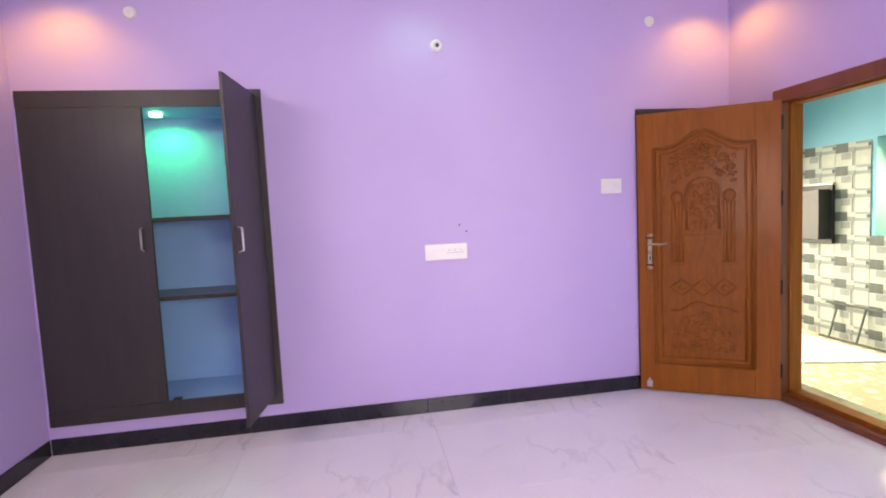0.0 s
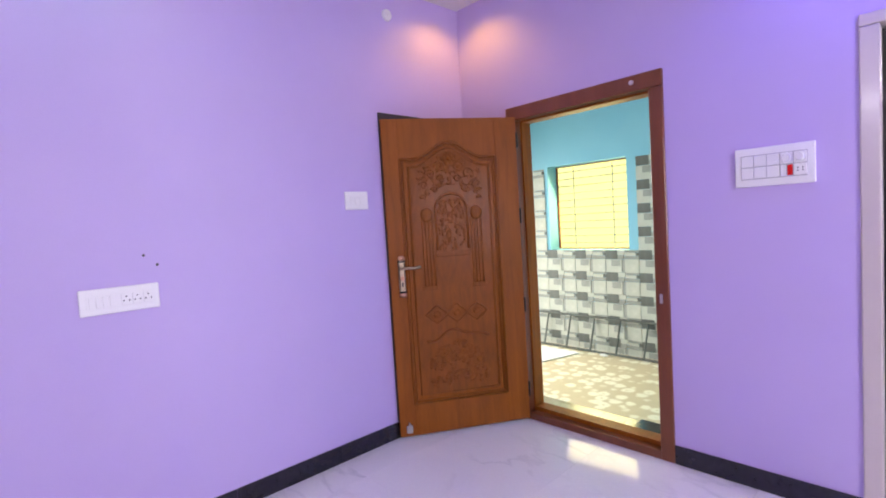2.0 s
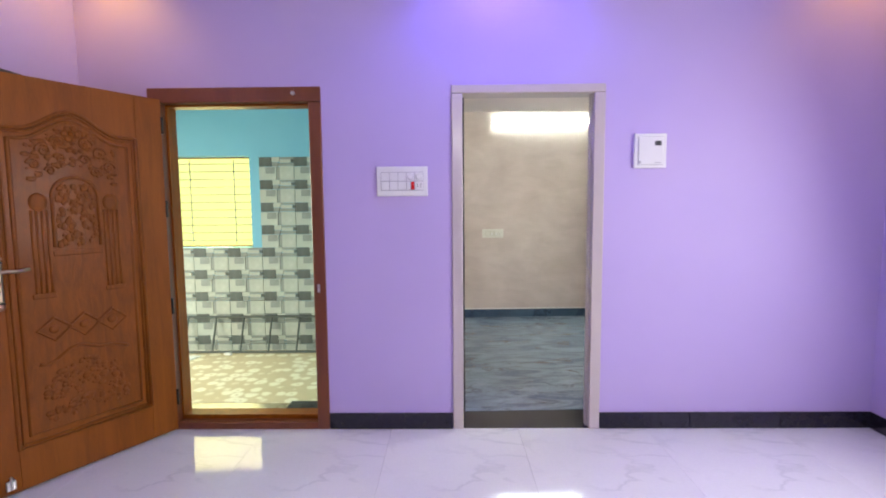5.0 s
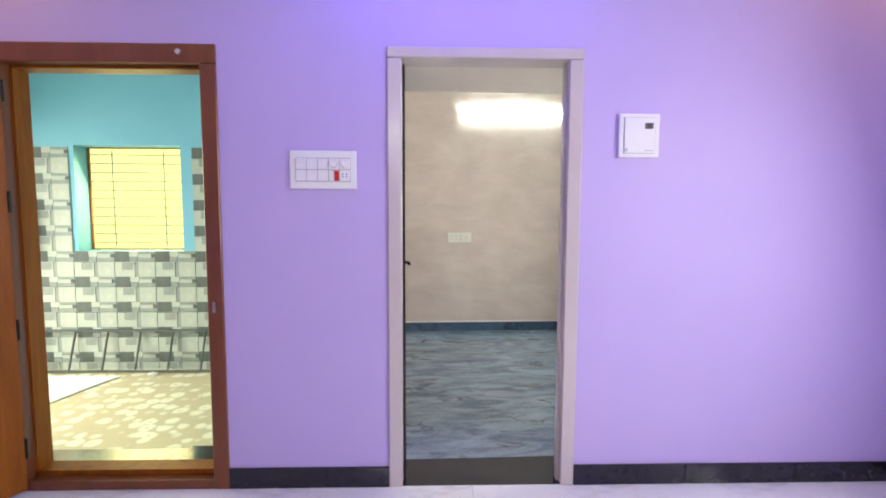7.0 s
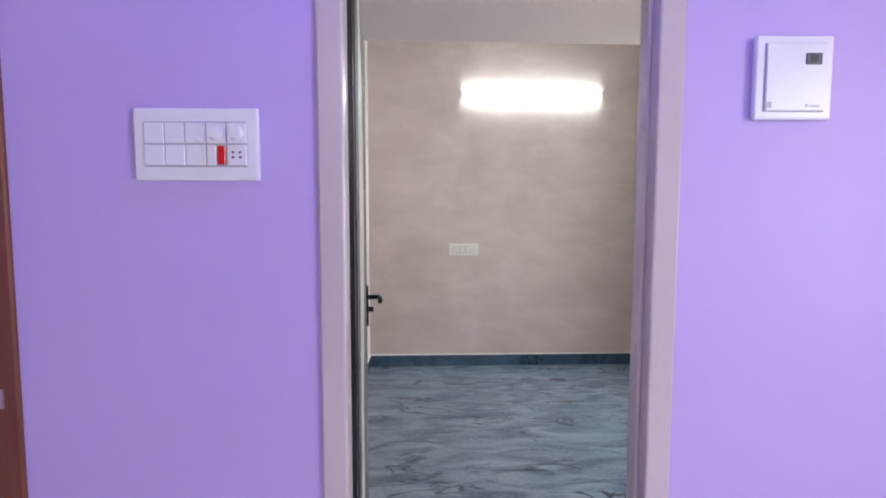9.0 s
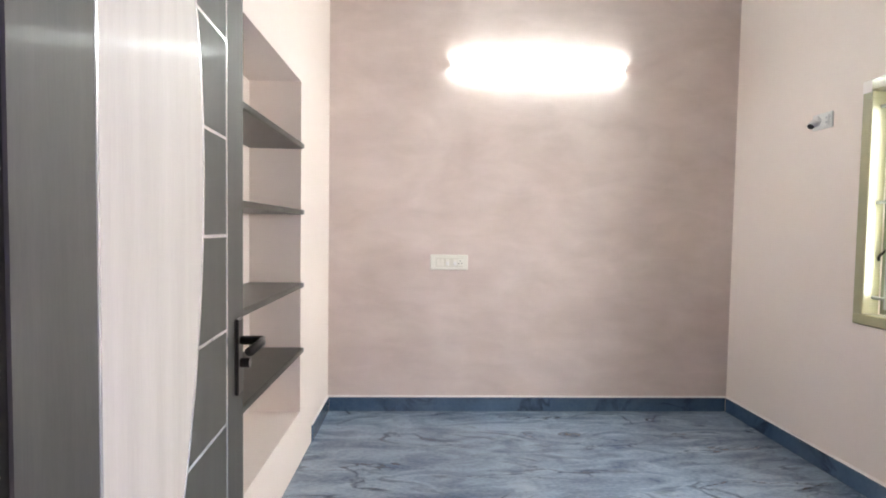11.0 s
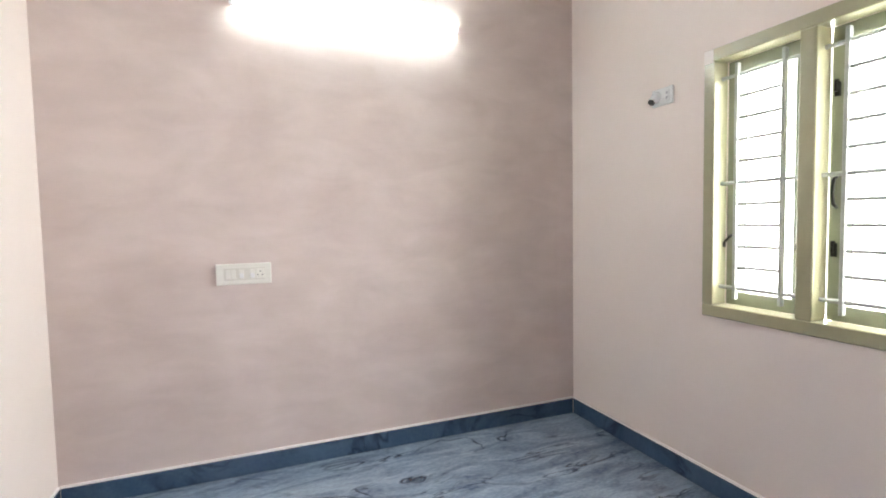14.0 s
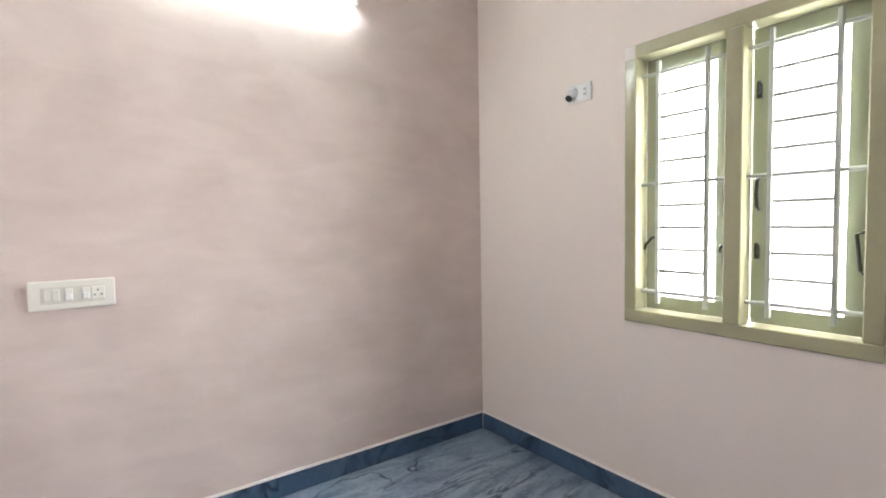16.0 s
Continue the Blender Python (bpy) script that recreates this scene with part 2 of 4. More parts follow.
SAND = material("sandy_ground", (0.30, 0.25, 0.17), (0.42, 0.36, 0.26), 0.9, scale=3, fine=40, bump=0.2)


def floral(name, ground, petal, core, scale):
    """Printed floor tile: pale ring-shaped flowers scattered on a beige ground."""
    m = material(name, ground, tuple(c * 1.12 for c in ground), 0.4, 0, 9, 90, 0.03)
    n, l = m.node_tree.nodes, m.node_tree.links
    bsdf = n["Principled BSDF"]
    base = bsdf.inputs["Base Color"].links[0].from_node
    coord, cells, wobble, ramp, mix = (n.new("ShaderNodeTexCoord"), n.new("ShaderNodeTexVoronoi"), n.new("ShaderNodeTexNoise"), n.new("ShaderNodeValToRGB"), n.new("ShaderNodeMix"))
    warp = n.new("ShaderNodeMix")
    warp.data_type, warp.inputs[0].default_value = "RGBA", 0.06
    wobble.inputs["Scale"].default_value = 9
    l.new(coord.outputs["Object"], wobble.inputs["Vector"])
    l.new(coord.outputs["Object"], warp.inputs[6])
    l.new(wobble.outputs[1], warp.inputs[7])
    l.new(warp.outputs[2], cells.inputs["Vector"])
    cells.inputs["Scale"].default_value, cells.inputs["Randomness"].default_value = scale, 0.55
    l.new(cells.outputs["Distance"], ramp.inputs[0])
    e = ramp.color_ramp.elements
    e[0].position, e[0].color = 0.10, (0.25, 0.25, 0.25, 1)
    e[1].position, e[1].color = 0.52, (0, 0, 0, 1)
    mid = e.new(0.2)
    mid.color = (1, 1, 1, 1)
    mid = e.new(0.40)
    mid.color = (0.85, 0.85, 0.85, 1)
    mix.data_type = "RGBA"
    l.new(ramp.outputs[0], mix.inputs[0])
    l.new(base.outputs[0], mix.inputs[6])
    mix.inputs[7].default_value = (*petal, 1)
    l.new(mix.outputs[2], bsdf.inputs["Base Color"])
    return m


PEBBLE = floral("beige_floral_floor_tile", (0.56, 0.46, 0.29), (0.86, 0.81, 0.65), (0.3, 0.22, 0.1), 8.0)
BEIGE_STONE = marble("beige_marble_sill", (0.34, 0.28, 0.17), (0.47, 0.41, 0.28), (0.2, 0.15, 0.08), 5, 0.2, 0.2, 0.04)
YELLOW = material("glowing_yellow_wall", (0.78, 0.66, 0.20), (0.84, 0.73, 0.26), 0.8, scale=1.0, fine=40, bump=0.05)
# emission puts the sunshine on this wall into the material itself
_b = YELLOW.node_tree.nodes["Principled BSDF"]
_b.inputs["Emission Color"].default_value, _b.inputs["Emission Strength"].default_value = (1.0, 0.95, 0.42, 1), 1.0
# white of the paper scrap, also of the sheet that imitates a sun patch
PAPER_AND_SUN = material("sun_patch_white", (0.82, 0.82, 0.80), (0.86, 0.86, 0.84), 0.6, scale=4, fine=100, bump=0.02)
SEAL = material("white_grout_bead", (0.86, 0.80, 0.77), (0.92, 0.86, 0.83), 0.6, scale=20, fine=120, bump=0.08)
TUBE = glow("tube_light_glass", (0.86, 0.98, 1.0), 112)
WARM_LED = glow("warm_led_diffuser", (1.0, 0.75, 0.45), 6)
BLUE_LED = glow("blue_led_diffuser", (0.3, 0.2, 1.0), 6)
GREEN_LED = glow("green_led_diffuser", (0.25, 1.0, 0.5), 9)
GLASS = glass("clear_glass")


# ---- mesh helpers ----
def block(bm, x0, x1, y0, y1, z0, z1, bevel=0.0, segments=1):
    made = bmesh.ops.create_cube(bm, size=1.0, matrix=Matrix.LocRotScale(((x0 + x1) / 2, (y0 + y1) / 2, (z0 + z1) / 2), None, (abs(x1 - x0), abs(y1 - y0), abs(z1 - z0))))
    if bevel:
        edges = list({e for v in made["verts"] for e in v.link_edges})
        bmesh.ops.bevel(bm, geom=edges, offset=bevel, segments=segments, affect="EDGES", profile=0.5)
    return bm


def rod(bm, a, b, r0, r1=None, sides=16):
    a, b = Vector(a), Vector(b)
    turn = (b - a).to_track_quat("Z", "Y").to_matrix().to_4x4()
    bmesh.ops.create_cone(bm, cap_ends=True, segments=sides, radius1=r0, radius2=r0 if r1 is None else r1, depth=(b - a).length, matrix=Matrix.Translation((a + b) / 2) @ turn)
    return bm


def ball(bm, c, r, scale=(1, 1, 1)):
    bmesh.ops.create_uvsphere(bm, u_segments=10, v_segments=7, radius=r, matrix=Matrix.LocRotScale(c, None, scale))
    return bm


def pipe(bm, points, r, sides=8):
    """A round bar along points."""
    pts = [Vector(p) for p in points]
    rings = []
    for i, p in enumerate(pts):
        way = (pts[min(i + 1, len(pts) - 1)] - pts[max(i - 1, 0)]).normalized()
        side = way.orthogonal() if i == 0 else (side - way * side.dot(way))
        side.normalize()
        up = way.cross(side)
        rings.append([bm.verts.new(p + r * (math.cos(a) * side + math.sin(a) * up)) for a in (2 * math.pi * k / sides for k in range(sides))])
    for a, b in zip(rings, rings[1:]):
        for k in range(sides):
            bm.faces.new((a[k], a[(k + 1) % sides], b[(k + 1) % sides], b[k]))
    bm.faces.new(rings[0][::-1])
    bm.faces.new(rings[-1])
    return bm


def prism(bm, outline, y0, y1):
    """A flat outline of (x, z), counter-clockwise seen from -y, given thickness from y0 to y1."""
    a = [bm.verts.new((x, y0, z)) for x, z in outline]
    b = [bm.verts.new((x, y1, z)) for x, z in outline]
    bm.faces.new(a)
    bm.faces.new(b[::-1])
    for i in range(len(a)):
        j = (i + 1) % len(a)
        bm.faces.new((a[j], a[i], b[i], b[j]))
    return bm


def mesh_object(name, bm, mat, smooth=False):
    bmesh.ops.recalc_face_normals(bm, faces=bm.faces)
    me = bpy.data.meshes.new(name)
    bm.to_mesh(me)
    bm.free()
    for m in mat if isinstance(mat, (list, tuple)) else (mat,):
        me.materials.append(m)
    if smooth:
        for f in me.polygons:
            f.use_smooth = True
    return new(name, me)


def part(name, bm, mat, parent, label="", smooth=False):
    ob = mesh_object(name, bm, mat, smooth)
    ob.parent = parent
    if label:
        ob["label"] = label
    return ob


def thing(name, label, category, m=None, group="", kind=""):
    ob = new(name)
    ob.empty_display_size = 0.1
    if m is not None:
        ob.matrix_world = m
    return tagged(ob, label, category, group, kind)


def structure(name, bm, mat, label, category=""):
    return tagged(mesh_object(name, bm, mat), label, category or name.split("_")[0], kind="structure")


def askew(ob):
    """Turns a piece of the bedroom into the bedroom's own axes."""
    ob.matrix_basis = TURN @ ob.matrix_basis
    return ob


def boxes(*rows):
    bm = bmesh.new()
    for row in rows:
        block(bm, *row)
    return bm


# ---- plan ----
HALL_L, HALL_R, HALL_BACK = -2.199, 2.65, -4.83
WALL = 0.14            # thickness of the wall with the two doorways
TOP = 2.91             # ceiling height
WD = (-1.785, -0.742, 2.12)   # wooden door frame: outer sides and top
PD = (0.04, 0.957, 2.12)      # bedroom door frame
ROOM_L, ROOM_R, ROOM_BACK = -0.182, 2.685, 3.10   # in the bedroom's own axes
ROOM_TOP = 3.15
PORCH_Z, PORCH_BACK = -0.35, 2.88

# hall floor slab, walls, ceiling
structure("floor_hall_bed", boxes((HALL_L - 0.2, HALL_R + 0.2, HALL_BACK - 0.2, 0.0, -0.12, -0.012)), GRANITE, "dark joint bed under the hall floor tiles", "floor")
structure("wall_doors", boxes(
    (HALL_L - 0.23, WD[0], 0, WALL, 0, TOP), (WD[0], WD[1], 0, WALL, WD[2], TOP), (WD[1], PD[0], 0, WALL, 0, TOP),
    (PD[0], PD[1], 0, WALL, PD[2], TOP), (PD[1], HALL_R + 0.23, 0, WALL, 0, TOP)), PURPLE, "smooth lilac painted wall with two doorways", "wall")
W_Y0, W_Y1, W_Z0, W_Z1 = -4.12, -3.44, 0.28, 2.16   # wardrobe recess that stands open
structure("wall_left", boxes(
    (HALL_L - 0.23, HALL_L, HALL_BACK, -4.78, 0, TOP), (HALL_L - 0.23, HALL_L, -3.42, 0.0, 0, TOP),
    (HALL_L - 0.23, HALL_L, -4.78, -3.42, 0, 0.22), (HALL_L - 0.23, HALL_L, -4.78, -3.42, 2.24, TOP)), PURPLE, "smooth lilac painted wall with a recessed wardrobe", "wall")
structure("wall_hall_back", boxes((HALL_L - 0.23, HALL_R + 0.23, HALL_BACK - 0.2, HALL_BACK, 0, TOP)), PURPLE, "smooth lilac painted wall", "wall")
structure("wall_hall_right", boxes(
    (HALL_R, HALL_R + 0.23, HALL_BACK, -2.4, 0, TOP), (HALL_R, HALL_R + 0.23, -1.1, 0, 0, TOP),
    (HALL_R, HALL_R + 0.23, -2.4, -1.1, 0, 0.85), (HALL_R, HALL_R + 0.23, -2.4, -1.1, 2.15, TOP)), PURPLE, "smooth lilac painted wall with a window opening", "wall")
structure("ceiling_hall", boxes((HALL_L - 0.2, HALL_R + 0.2, HALL_BACK - 0.2, WALL, TOP, TOP + 0.15)), WHITE_PAINT, "plain white painted ceiling", "ceiling")


def skirting(name, rows, mat, label):
    root = thing(name, label, "skirting", kind="structure")
    for row in rows:
        part("skirting_tile", block(bmesh.new(), *row, 0.0025), mat, root)
    return root


def run(a, b, step, gap=0.001):
    n = max(1, round((b - a) / step))
    return [(a + (b - a) * i / n + gap, a + (b - a) * (i + 1) / n - gap) for i in range(n)]


SK = 0.104
skirting("baseboard_hall_left", [(HALL_L, HALL_L + 0.012, a, b, 0.0, SK) for a, b in run(HALL_BACK + 0.012, -0.012, 0.6)], GRANITE, "glossy black granite skirting along the lilac wall")
skirting("baseboard_hall_doors", [(a, b, -0.012, 0.0, 0.0, SK) for p, q in ((HALL_L, WD[0]), (WD[1], PD[0]), (PD[1], HALL_R)) for a, b in run(p, q, 0.6)], GRANITE, "glossy black granite skirting between the doorways")
skirting("baseboard_hall_right", [(HALL_R - 0.012, HALL_R, a, b, 0.0, SK) for a, b in run(HALL_BACK + 0.012, -0.012, 0.6)], GRANITE, "glossy black granite skirting")
skirting("baseboard_hall_back", [(a, b, HALL_BACK, HALL_BACK + 0.012, 0.0, SK) for a, b in run(HALL_L + 0.012, HALL_R - 0.012, 0.6)], GRANITE, "glossy black granite skirting")

# bedroom shell
askew(structure("floor_bedroom", boxes((ROOM_L - 0.02, ROOM_R + 0.02, 0.27, ROOM_BACK + 0.02, -0.1, 0.0)), BLUE_MARBLE, "glossy blue-grey marble floor with dark veins", "floor"))
structure("threshold_bedroom", boxes((PD[0], PD[1], 0.0, 0.30, -0.1, -0.002)), GRANITE, "dark granite strip in the bedroom doorway", "threshold")
structure("wall_bedroom_front", boxes((ROOM_L - 0.35, PD[0] + 0.02, WALL, WALL + 0.02, 0, ROOM_TOP), (PD[1] - 0.02, ROOM_R + 0.1, WALL, WALL + 0.02, 0, ROOM_TOP), (PD[0] + 0.02, PD[1] - 0.02, WALL, WALL + 0.02, 2.1, ROOM_TOP)), PINK, "pale pink painted wall round the doorway", "wall")
N_Y0, N_Y1, N_Z0, N_Z1, N_X = 0.84, 2.332, 0.285, 2.056, -0.455   # shelf niche
askew(structure("wall_bedroom_left", boxes(
    (N_X - 0.1, ROOM_L, WALL + 0.02, N_Y0, 0, ROOM_TOP), (N_X - 0.1, ROOM_L, N_Y1, ROOM_BACK + 0.1, 0, ROOM_TOP),
    (N_X - 0.1, ROOM_L, N_Y0, N_Y1, 0, N_Z0), (N_X - 0.1, ROOM_L, N_Y0, N_Y1, N_Z1, ROOM_TOP),
    (N_X - 0.1, N_X, N_Y0, N_Y1, N_Z0, N_Z1)), PINK, "pale pink painted wall with a deep shelf niche", "wall"))
askew(structure("wall_bedroom_back", boxes((ROOM_L, ROOM_R + 0.1, ROOM_BACK, ROOM_BACK + 0.15, 0, ROOM_TOP)), PATCHY, "unevenly painted brownish pink wall", "wall"))
B_Y0, B_Y1, B_Z0, B_Z1 = 1.236, 2.038, 0.892, 2.008
askew(structure("wall_bedroom_right", boxes(
    (ROOM_R, ROOM_R + 0.2, WALL, B_Y0, 0, ROOM_TOP), (ROOM_R, ROOM_R + 0.2, B_Y1, ROOM_BACK, 0, ROOM_TOP),
    (ROOM_R, ROOM_R + 0.2, B_Y0, B_Y1, 0, B_Z0), (ROOM_R, ROOM_R + 0.2, B_Y0, B_Y1, B_Z1, ROOM_TOP)), PINK, "pale pink painted wall with a window", "wall"))
askew(structure("ceiling_bedroom", boxes((N_X - 0.1, ROOM_R + 0.2, WALL, ROOM_BACK + 0.15, ROOM_TOP, ROOM_TOP + 0.15)), WHITE_PAINT, "plain white painted ceiling", "ceiling"))
askew(structure("loft_slab", boxes((ROOM_L, ROOM_R, WALL + 0.05, 1.0, 2.15, 2.24)), PINK, "shaded painted storage loft slab above the doorway", "loft"))
askew(skirting("baseboard_bedroom_back", [(a, b, ROOM_BACK - 0.01, ROOM_BACK, 0, 0.1) for a, b in run(ROOM_L + 0.01, ROOM_R - 0.01, 1.2, 0.0002)], BLUE_SKIRT, "dark blue marble skirting under the pink wall"))
askew(skirting("baseboard_bedroom_right", [(ROOM_R - 0.01, ROOM_R, a, b, 0, 0.1) for a, b in run(0.2, ROOM_BACK - 0.01, 1.2, 0.0002)], BLUE_SKIRT, "dark blue marble skirting under the window wall"))
askew(skirting("baseboard_bedroom_left", [(ROOM_L, ROOM_L + 0.01, 2.6, ROOM_BACK - 0.01, 0, 0.1)], BLUE_SKIRT, "dark blue marble skirting beside the niche"))
askew(structure("trim_bedroom", boxes((ROOM_L + 0.01, ROOM_R - 0.01, ROOM_BACK - 0.008, ROOM_BACK, 0.1, 0.112), (ROOM_R - 0.008, ROOM_R, 0.2, ROOM_BACK - 0.008, 0.1, 0.112), (ROOM_L, ROOM_L + 0.008, 2.6, ROOM_BACK - 0.008, 0.1, 0.112)), SEAL, "pale pink cement bead above the skirting", "trim"))

# sunlit side porch, two steps lower
structure("floor_porch", boxes((-5.2, -0.5, 0.42, PORCH_BACK, PORCH_Z - 0.1, PORCH_Z)), PEBBLE, "sunlit beige floor tiles with a floral print", "floor")
structure("step_porch", boxes((-5.2, -0.5, WALL, 0.415, PORCH_Z - 0.1, -0.005)), BEIGE_STONE, "beige marble step below the wooden door", "step")
structure("step_dark_stone", boxes((-1.12, -0.72, 0.09, 0.413, -0.004, 0.012)), GRANITE, "dark granite piece set in the marble step", "step")
P_X0, P_X1, P_Z0, P_Z1 = -3.45, -2.36, 0.92, 2.02
structure("wall_porch_back", boxes(
    (-5.2, P_X0, PORCH_BACK, PORCH_BACK + 0.23, PORCH_Z, 2.87), (P_X1, -0.796, PORCH_BACK, PORCH_BACK + 0.23, PORCH_Z, 2.87),
    (P_X0, P_X1, PORCH_BACK, PORCH_BACK + 0.23, PORCH_Z, P_Z0), (P_X0, P_X1, PORCH_BACK, PORCH_BACK + 0.23, P_Z1, 2.87)), BLUE_PAINT, "sky blue painted wall with a window opening", "wall")
structure("wall_porch_right", boxes((-0.796, -0.776, WALL, PORCH_BACK + 0.23, PORCH_Z - 0.1, 2.87)), BLUE_PAINT, "sky blue painted wall", "wall")
structure("wall_porch_left", boxes((-5.3, -5.2, 2.05, PORCH_BACK, PORCH_Z, 2.87), (-5.3, -5.2, WALL, 0.5, PORCH_Z, 2.87), (-5.3, -5.2, 0.5, 2.05, 2.1, 2.87)), BLUE_PAINT, "sky blue painted wall with a doorway added out of view", "wall")
structure("wall_porch_front", boxes((-5.3, HALL_L - 0.23, WALL - 0.1, WALL, PORCH_Z, 2.87)), BLUE_PAINT, "sky blue painted wall", "wall")
structure("ceiling_porch", boxes((-5.3, -0.796, WALL, PORCH_BACK + 0.23, 2.87, 3.02)), WHITE_PAINT, "plain white porch ceiling", "ceiling")
structure("ground", boxes((-60, 60, -60, 60, -0.75, -0.46)), SAND, "pale sandy ground round the house", "ground")
# neighbouring wall that glows by itself instead of being lit by a sun
structure("backdrop_yellow_house", boxes((-7.5, 0.5, 4.6, 4.8, -0.46, 5.0)), YELLOW, "yellow wall of the neighbouring house, glowing in place of sunlight", "backdrop")
# added screen: its emission stands in for overexposed daylight behind the grille
DAYLIGHT_GLOW = glow("white_daylight_glow", (1.0, 1.0, 0.98), 1.0)
structure("backdrop_bedroom", boxes((5.6, 5.7, -2.0, 5.5, -0.46, 5.0)), DAYLIGHT_GLOW, "glowing white screen that imitates daylight outside the bedroom window", "backdrop")


# ---- hall: doors ----
def wooden_door_frame():
    x0, x1, top = WD
    root = thing("door_1", "red-brown varnished wooden door frame with a raised sill", "door frame", kind="structure")
    w = 0.075
    for a, b in ((x0, x0 + w), (x1 - w, x1)):
        part("jamb", block(bmesh.new(), a, b, -0.012, WALL + 0.01, 0, top - 0.088, 0.004), FRAME_WOOD, root)
    part("head", block(bmesh.new(), x0, x1, -0.014, WALL + 0.01, top - 0.086, top, 0.004), FRAME_WOOD, root)
    part("sill", block(bmesh.new(), x0 + w, x1 - w, -0.010, WALL + 0.01, 0.0, 0.048, 0.004), FRAME_WOOD, root)
    part("rebate", boxes((x0 + w, x0 + w + 0.012, 0.045, WALL, 0.05, top - 0.088), (x1 - w - 0.012, x1 - w, 0.045, WALL, 0.05, top - 0.088), (x0 + w, x1 - w, 0.045, WALL, top - 0.1, top - 0.088), (x0 + w, x1 - w, 0.045, WALL, 0.048, 0.075)), TEAK, root)
    part("latch_plate", boxes((x1 - 0.05, x1 - 0.035, -0.017, -0.012, 0.88, 0.93)), STEEL, root, "small steel latch plate")
    bm = bmesh.new()
    rod(bm, (x1 - 0.16, -0.016, top - 0.04), (x1 - 0.16, -0.03, top - 0.04), 0.012)
    part("bolt_socket", bm, STEEL, root, "small steel bolt socket")
    return root


def arch(u, half=0.24, rise=0.105):
    """Height of the ogee arch over the middle of the panel."""
    k = min(1.0, abs(u) / half)
    return rise * (0.5 + 0.5 * math.cos(math.pi * k)) ** 1.15


def carved_leaf():
    """The teak leaf: local x from the hinge to the lock side, -y faces the hall, z up."""
    width, low, high, thick = 0.893, 0.012, 2.052, 0.036
    hinge, free = Vector((-1.703, -0.018)), Vector((-2.160, -0.783))
    way = free - hinge
    root = thing("wooden_door", "polished teak door leaf with carved panel, standing open", "door", Matrix.Translation((*hinge, 0)) @ Matrix.Rotation(math.atan2(way.y, way.x), 4, "Z"))
    # seen from the hall, the carved face lies on +y of the leaf
    a, b, c, d = 0.150, 0.790, 0.215, 1.80
    part("body", block(bmesh.new(), 0, width, -thick, -0.008, low, high, 0.003), TEAK, root)
    part("stile", block(bmesh.new(), 0, a, -0.008, 0.0, low, high, 0.002), TEAK, root)
    part("stile", block(bmesh.new(), b, width, -0.008, 0.0, low, high, 0.002), TEAK, root)
    part("bottom_rail", block(bmesh.new(), a, b, -0.008, 0.0, low, c, 0.002), TEAK, root)
    mid, half, base = (a + b) / 2, (b - a) / 2, d
    us = [a + (b - a) * i / 40 for i in range(41)]
    bm = bmesh.new()
    outline = [(u, base + arch(u - mid)) for u in us] + [(b, high), (a, high)]
    prism(bm, outline, -0.008, 0.0)
    part("top_rail", bm, TEAK, root)

    def moulding(name, inset, r, y, drop):
        pts = [(a + inset, y, c + inset), (a + inset, y, base - drop)]
        pts += [(u, y, base - drop + arch(u - mid)) for u in us if a + inset + 0.01 < u < b - inset - 0.01]
        pts += [(b - inset, y, base - drop), (b - inset, y, c + inset), (a + inset, y, c + inset)]
        part(name, pipe(bmesh.new(), pts, r, 8), TEAK_DARK, root, smooth=True)

    moulding("moulding", 0.002, 0.011, -0.004, 0.0)
    moulding("moulding", 0.022, 0.006, -0.006, 0.02)
    moulding("moulding", 0.055, 0.010, -0.008, 0.05)
    bm = bmesh.new()
    inner = [(u, base - 0.058 + arch(u - mid)) for u in us if a + 0.062 <= u <= b - 0.062]
    prism(bm, [(a + 0.062, 0.275), (b - 0.062, 0.275)] + inner[::-1], -0.009, -0.003)
    part("panel", bm, TEAK_DARK, root)
    y = -0.002
    rng = random.Random(4)

    def scroll(cx, cz, r, turns, flip, thick_r=0.006):
        pts = []
        for i in range(22):
            k = i / 21
            ang = k * turns * 2 * math.pi
            pts.append((cx + flip * r * (1 - 0.8 * k) * math.cos(ang), y, cz + r * (1 - 0.8 * k) * math.sin(ang)))
        return pipe(bmesh.new(), pts, thick_r, 6)

    # flower crest under the arch
    for f in (-1, 1):
        for cx, cz, r in ((0.06, 1.745, 0.036), (0.125, 1.70, 0.036), (0.17, 1.63, 0.030), (0.055, 1.665, 0.026), (0.10, 1.60, 0.024)):
            part("carved_scroll", scroll(mid + f * cx, cz, r, 1.3, f), TEAK_DARK, root, smooth=True)
    for k in range(6):
        ang = k * math.pi / 3
        part("carved_petal", ball(bmesh.new(), (mid + 0.03 * math.cos(ang), y, 1.795 + 0.03 * math.sin(ang)), 0.017, (1, 0.4, 1)), TEAK_DARK, root, smooth=True)
    bm = bmesh.new()
    for i in range(120):
        u = rng.uniform(-0.20, 0.20)
        v = rng.uniform(-0.17, 0.03) + arch(u)
        ball(bm, (mid + u, y - 0.002, 1.70 + v), rng.uniform(0.005, 0.012), (rng.uniform(0.8, 2.0), 0.5, 1))
    part("carved_field", bm, TEAK_DARK, root, "flowery relief carving", smooth=True)
    part("carved_boss", ball(bmesh.new(), (mid, y, 1.795), 0.014, (1, 0.7, 1)), TEAK, root, smooth=True)
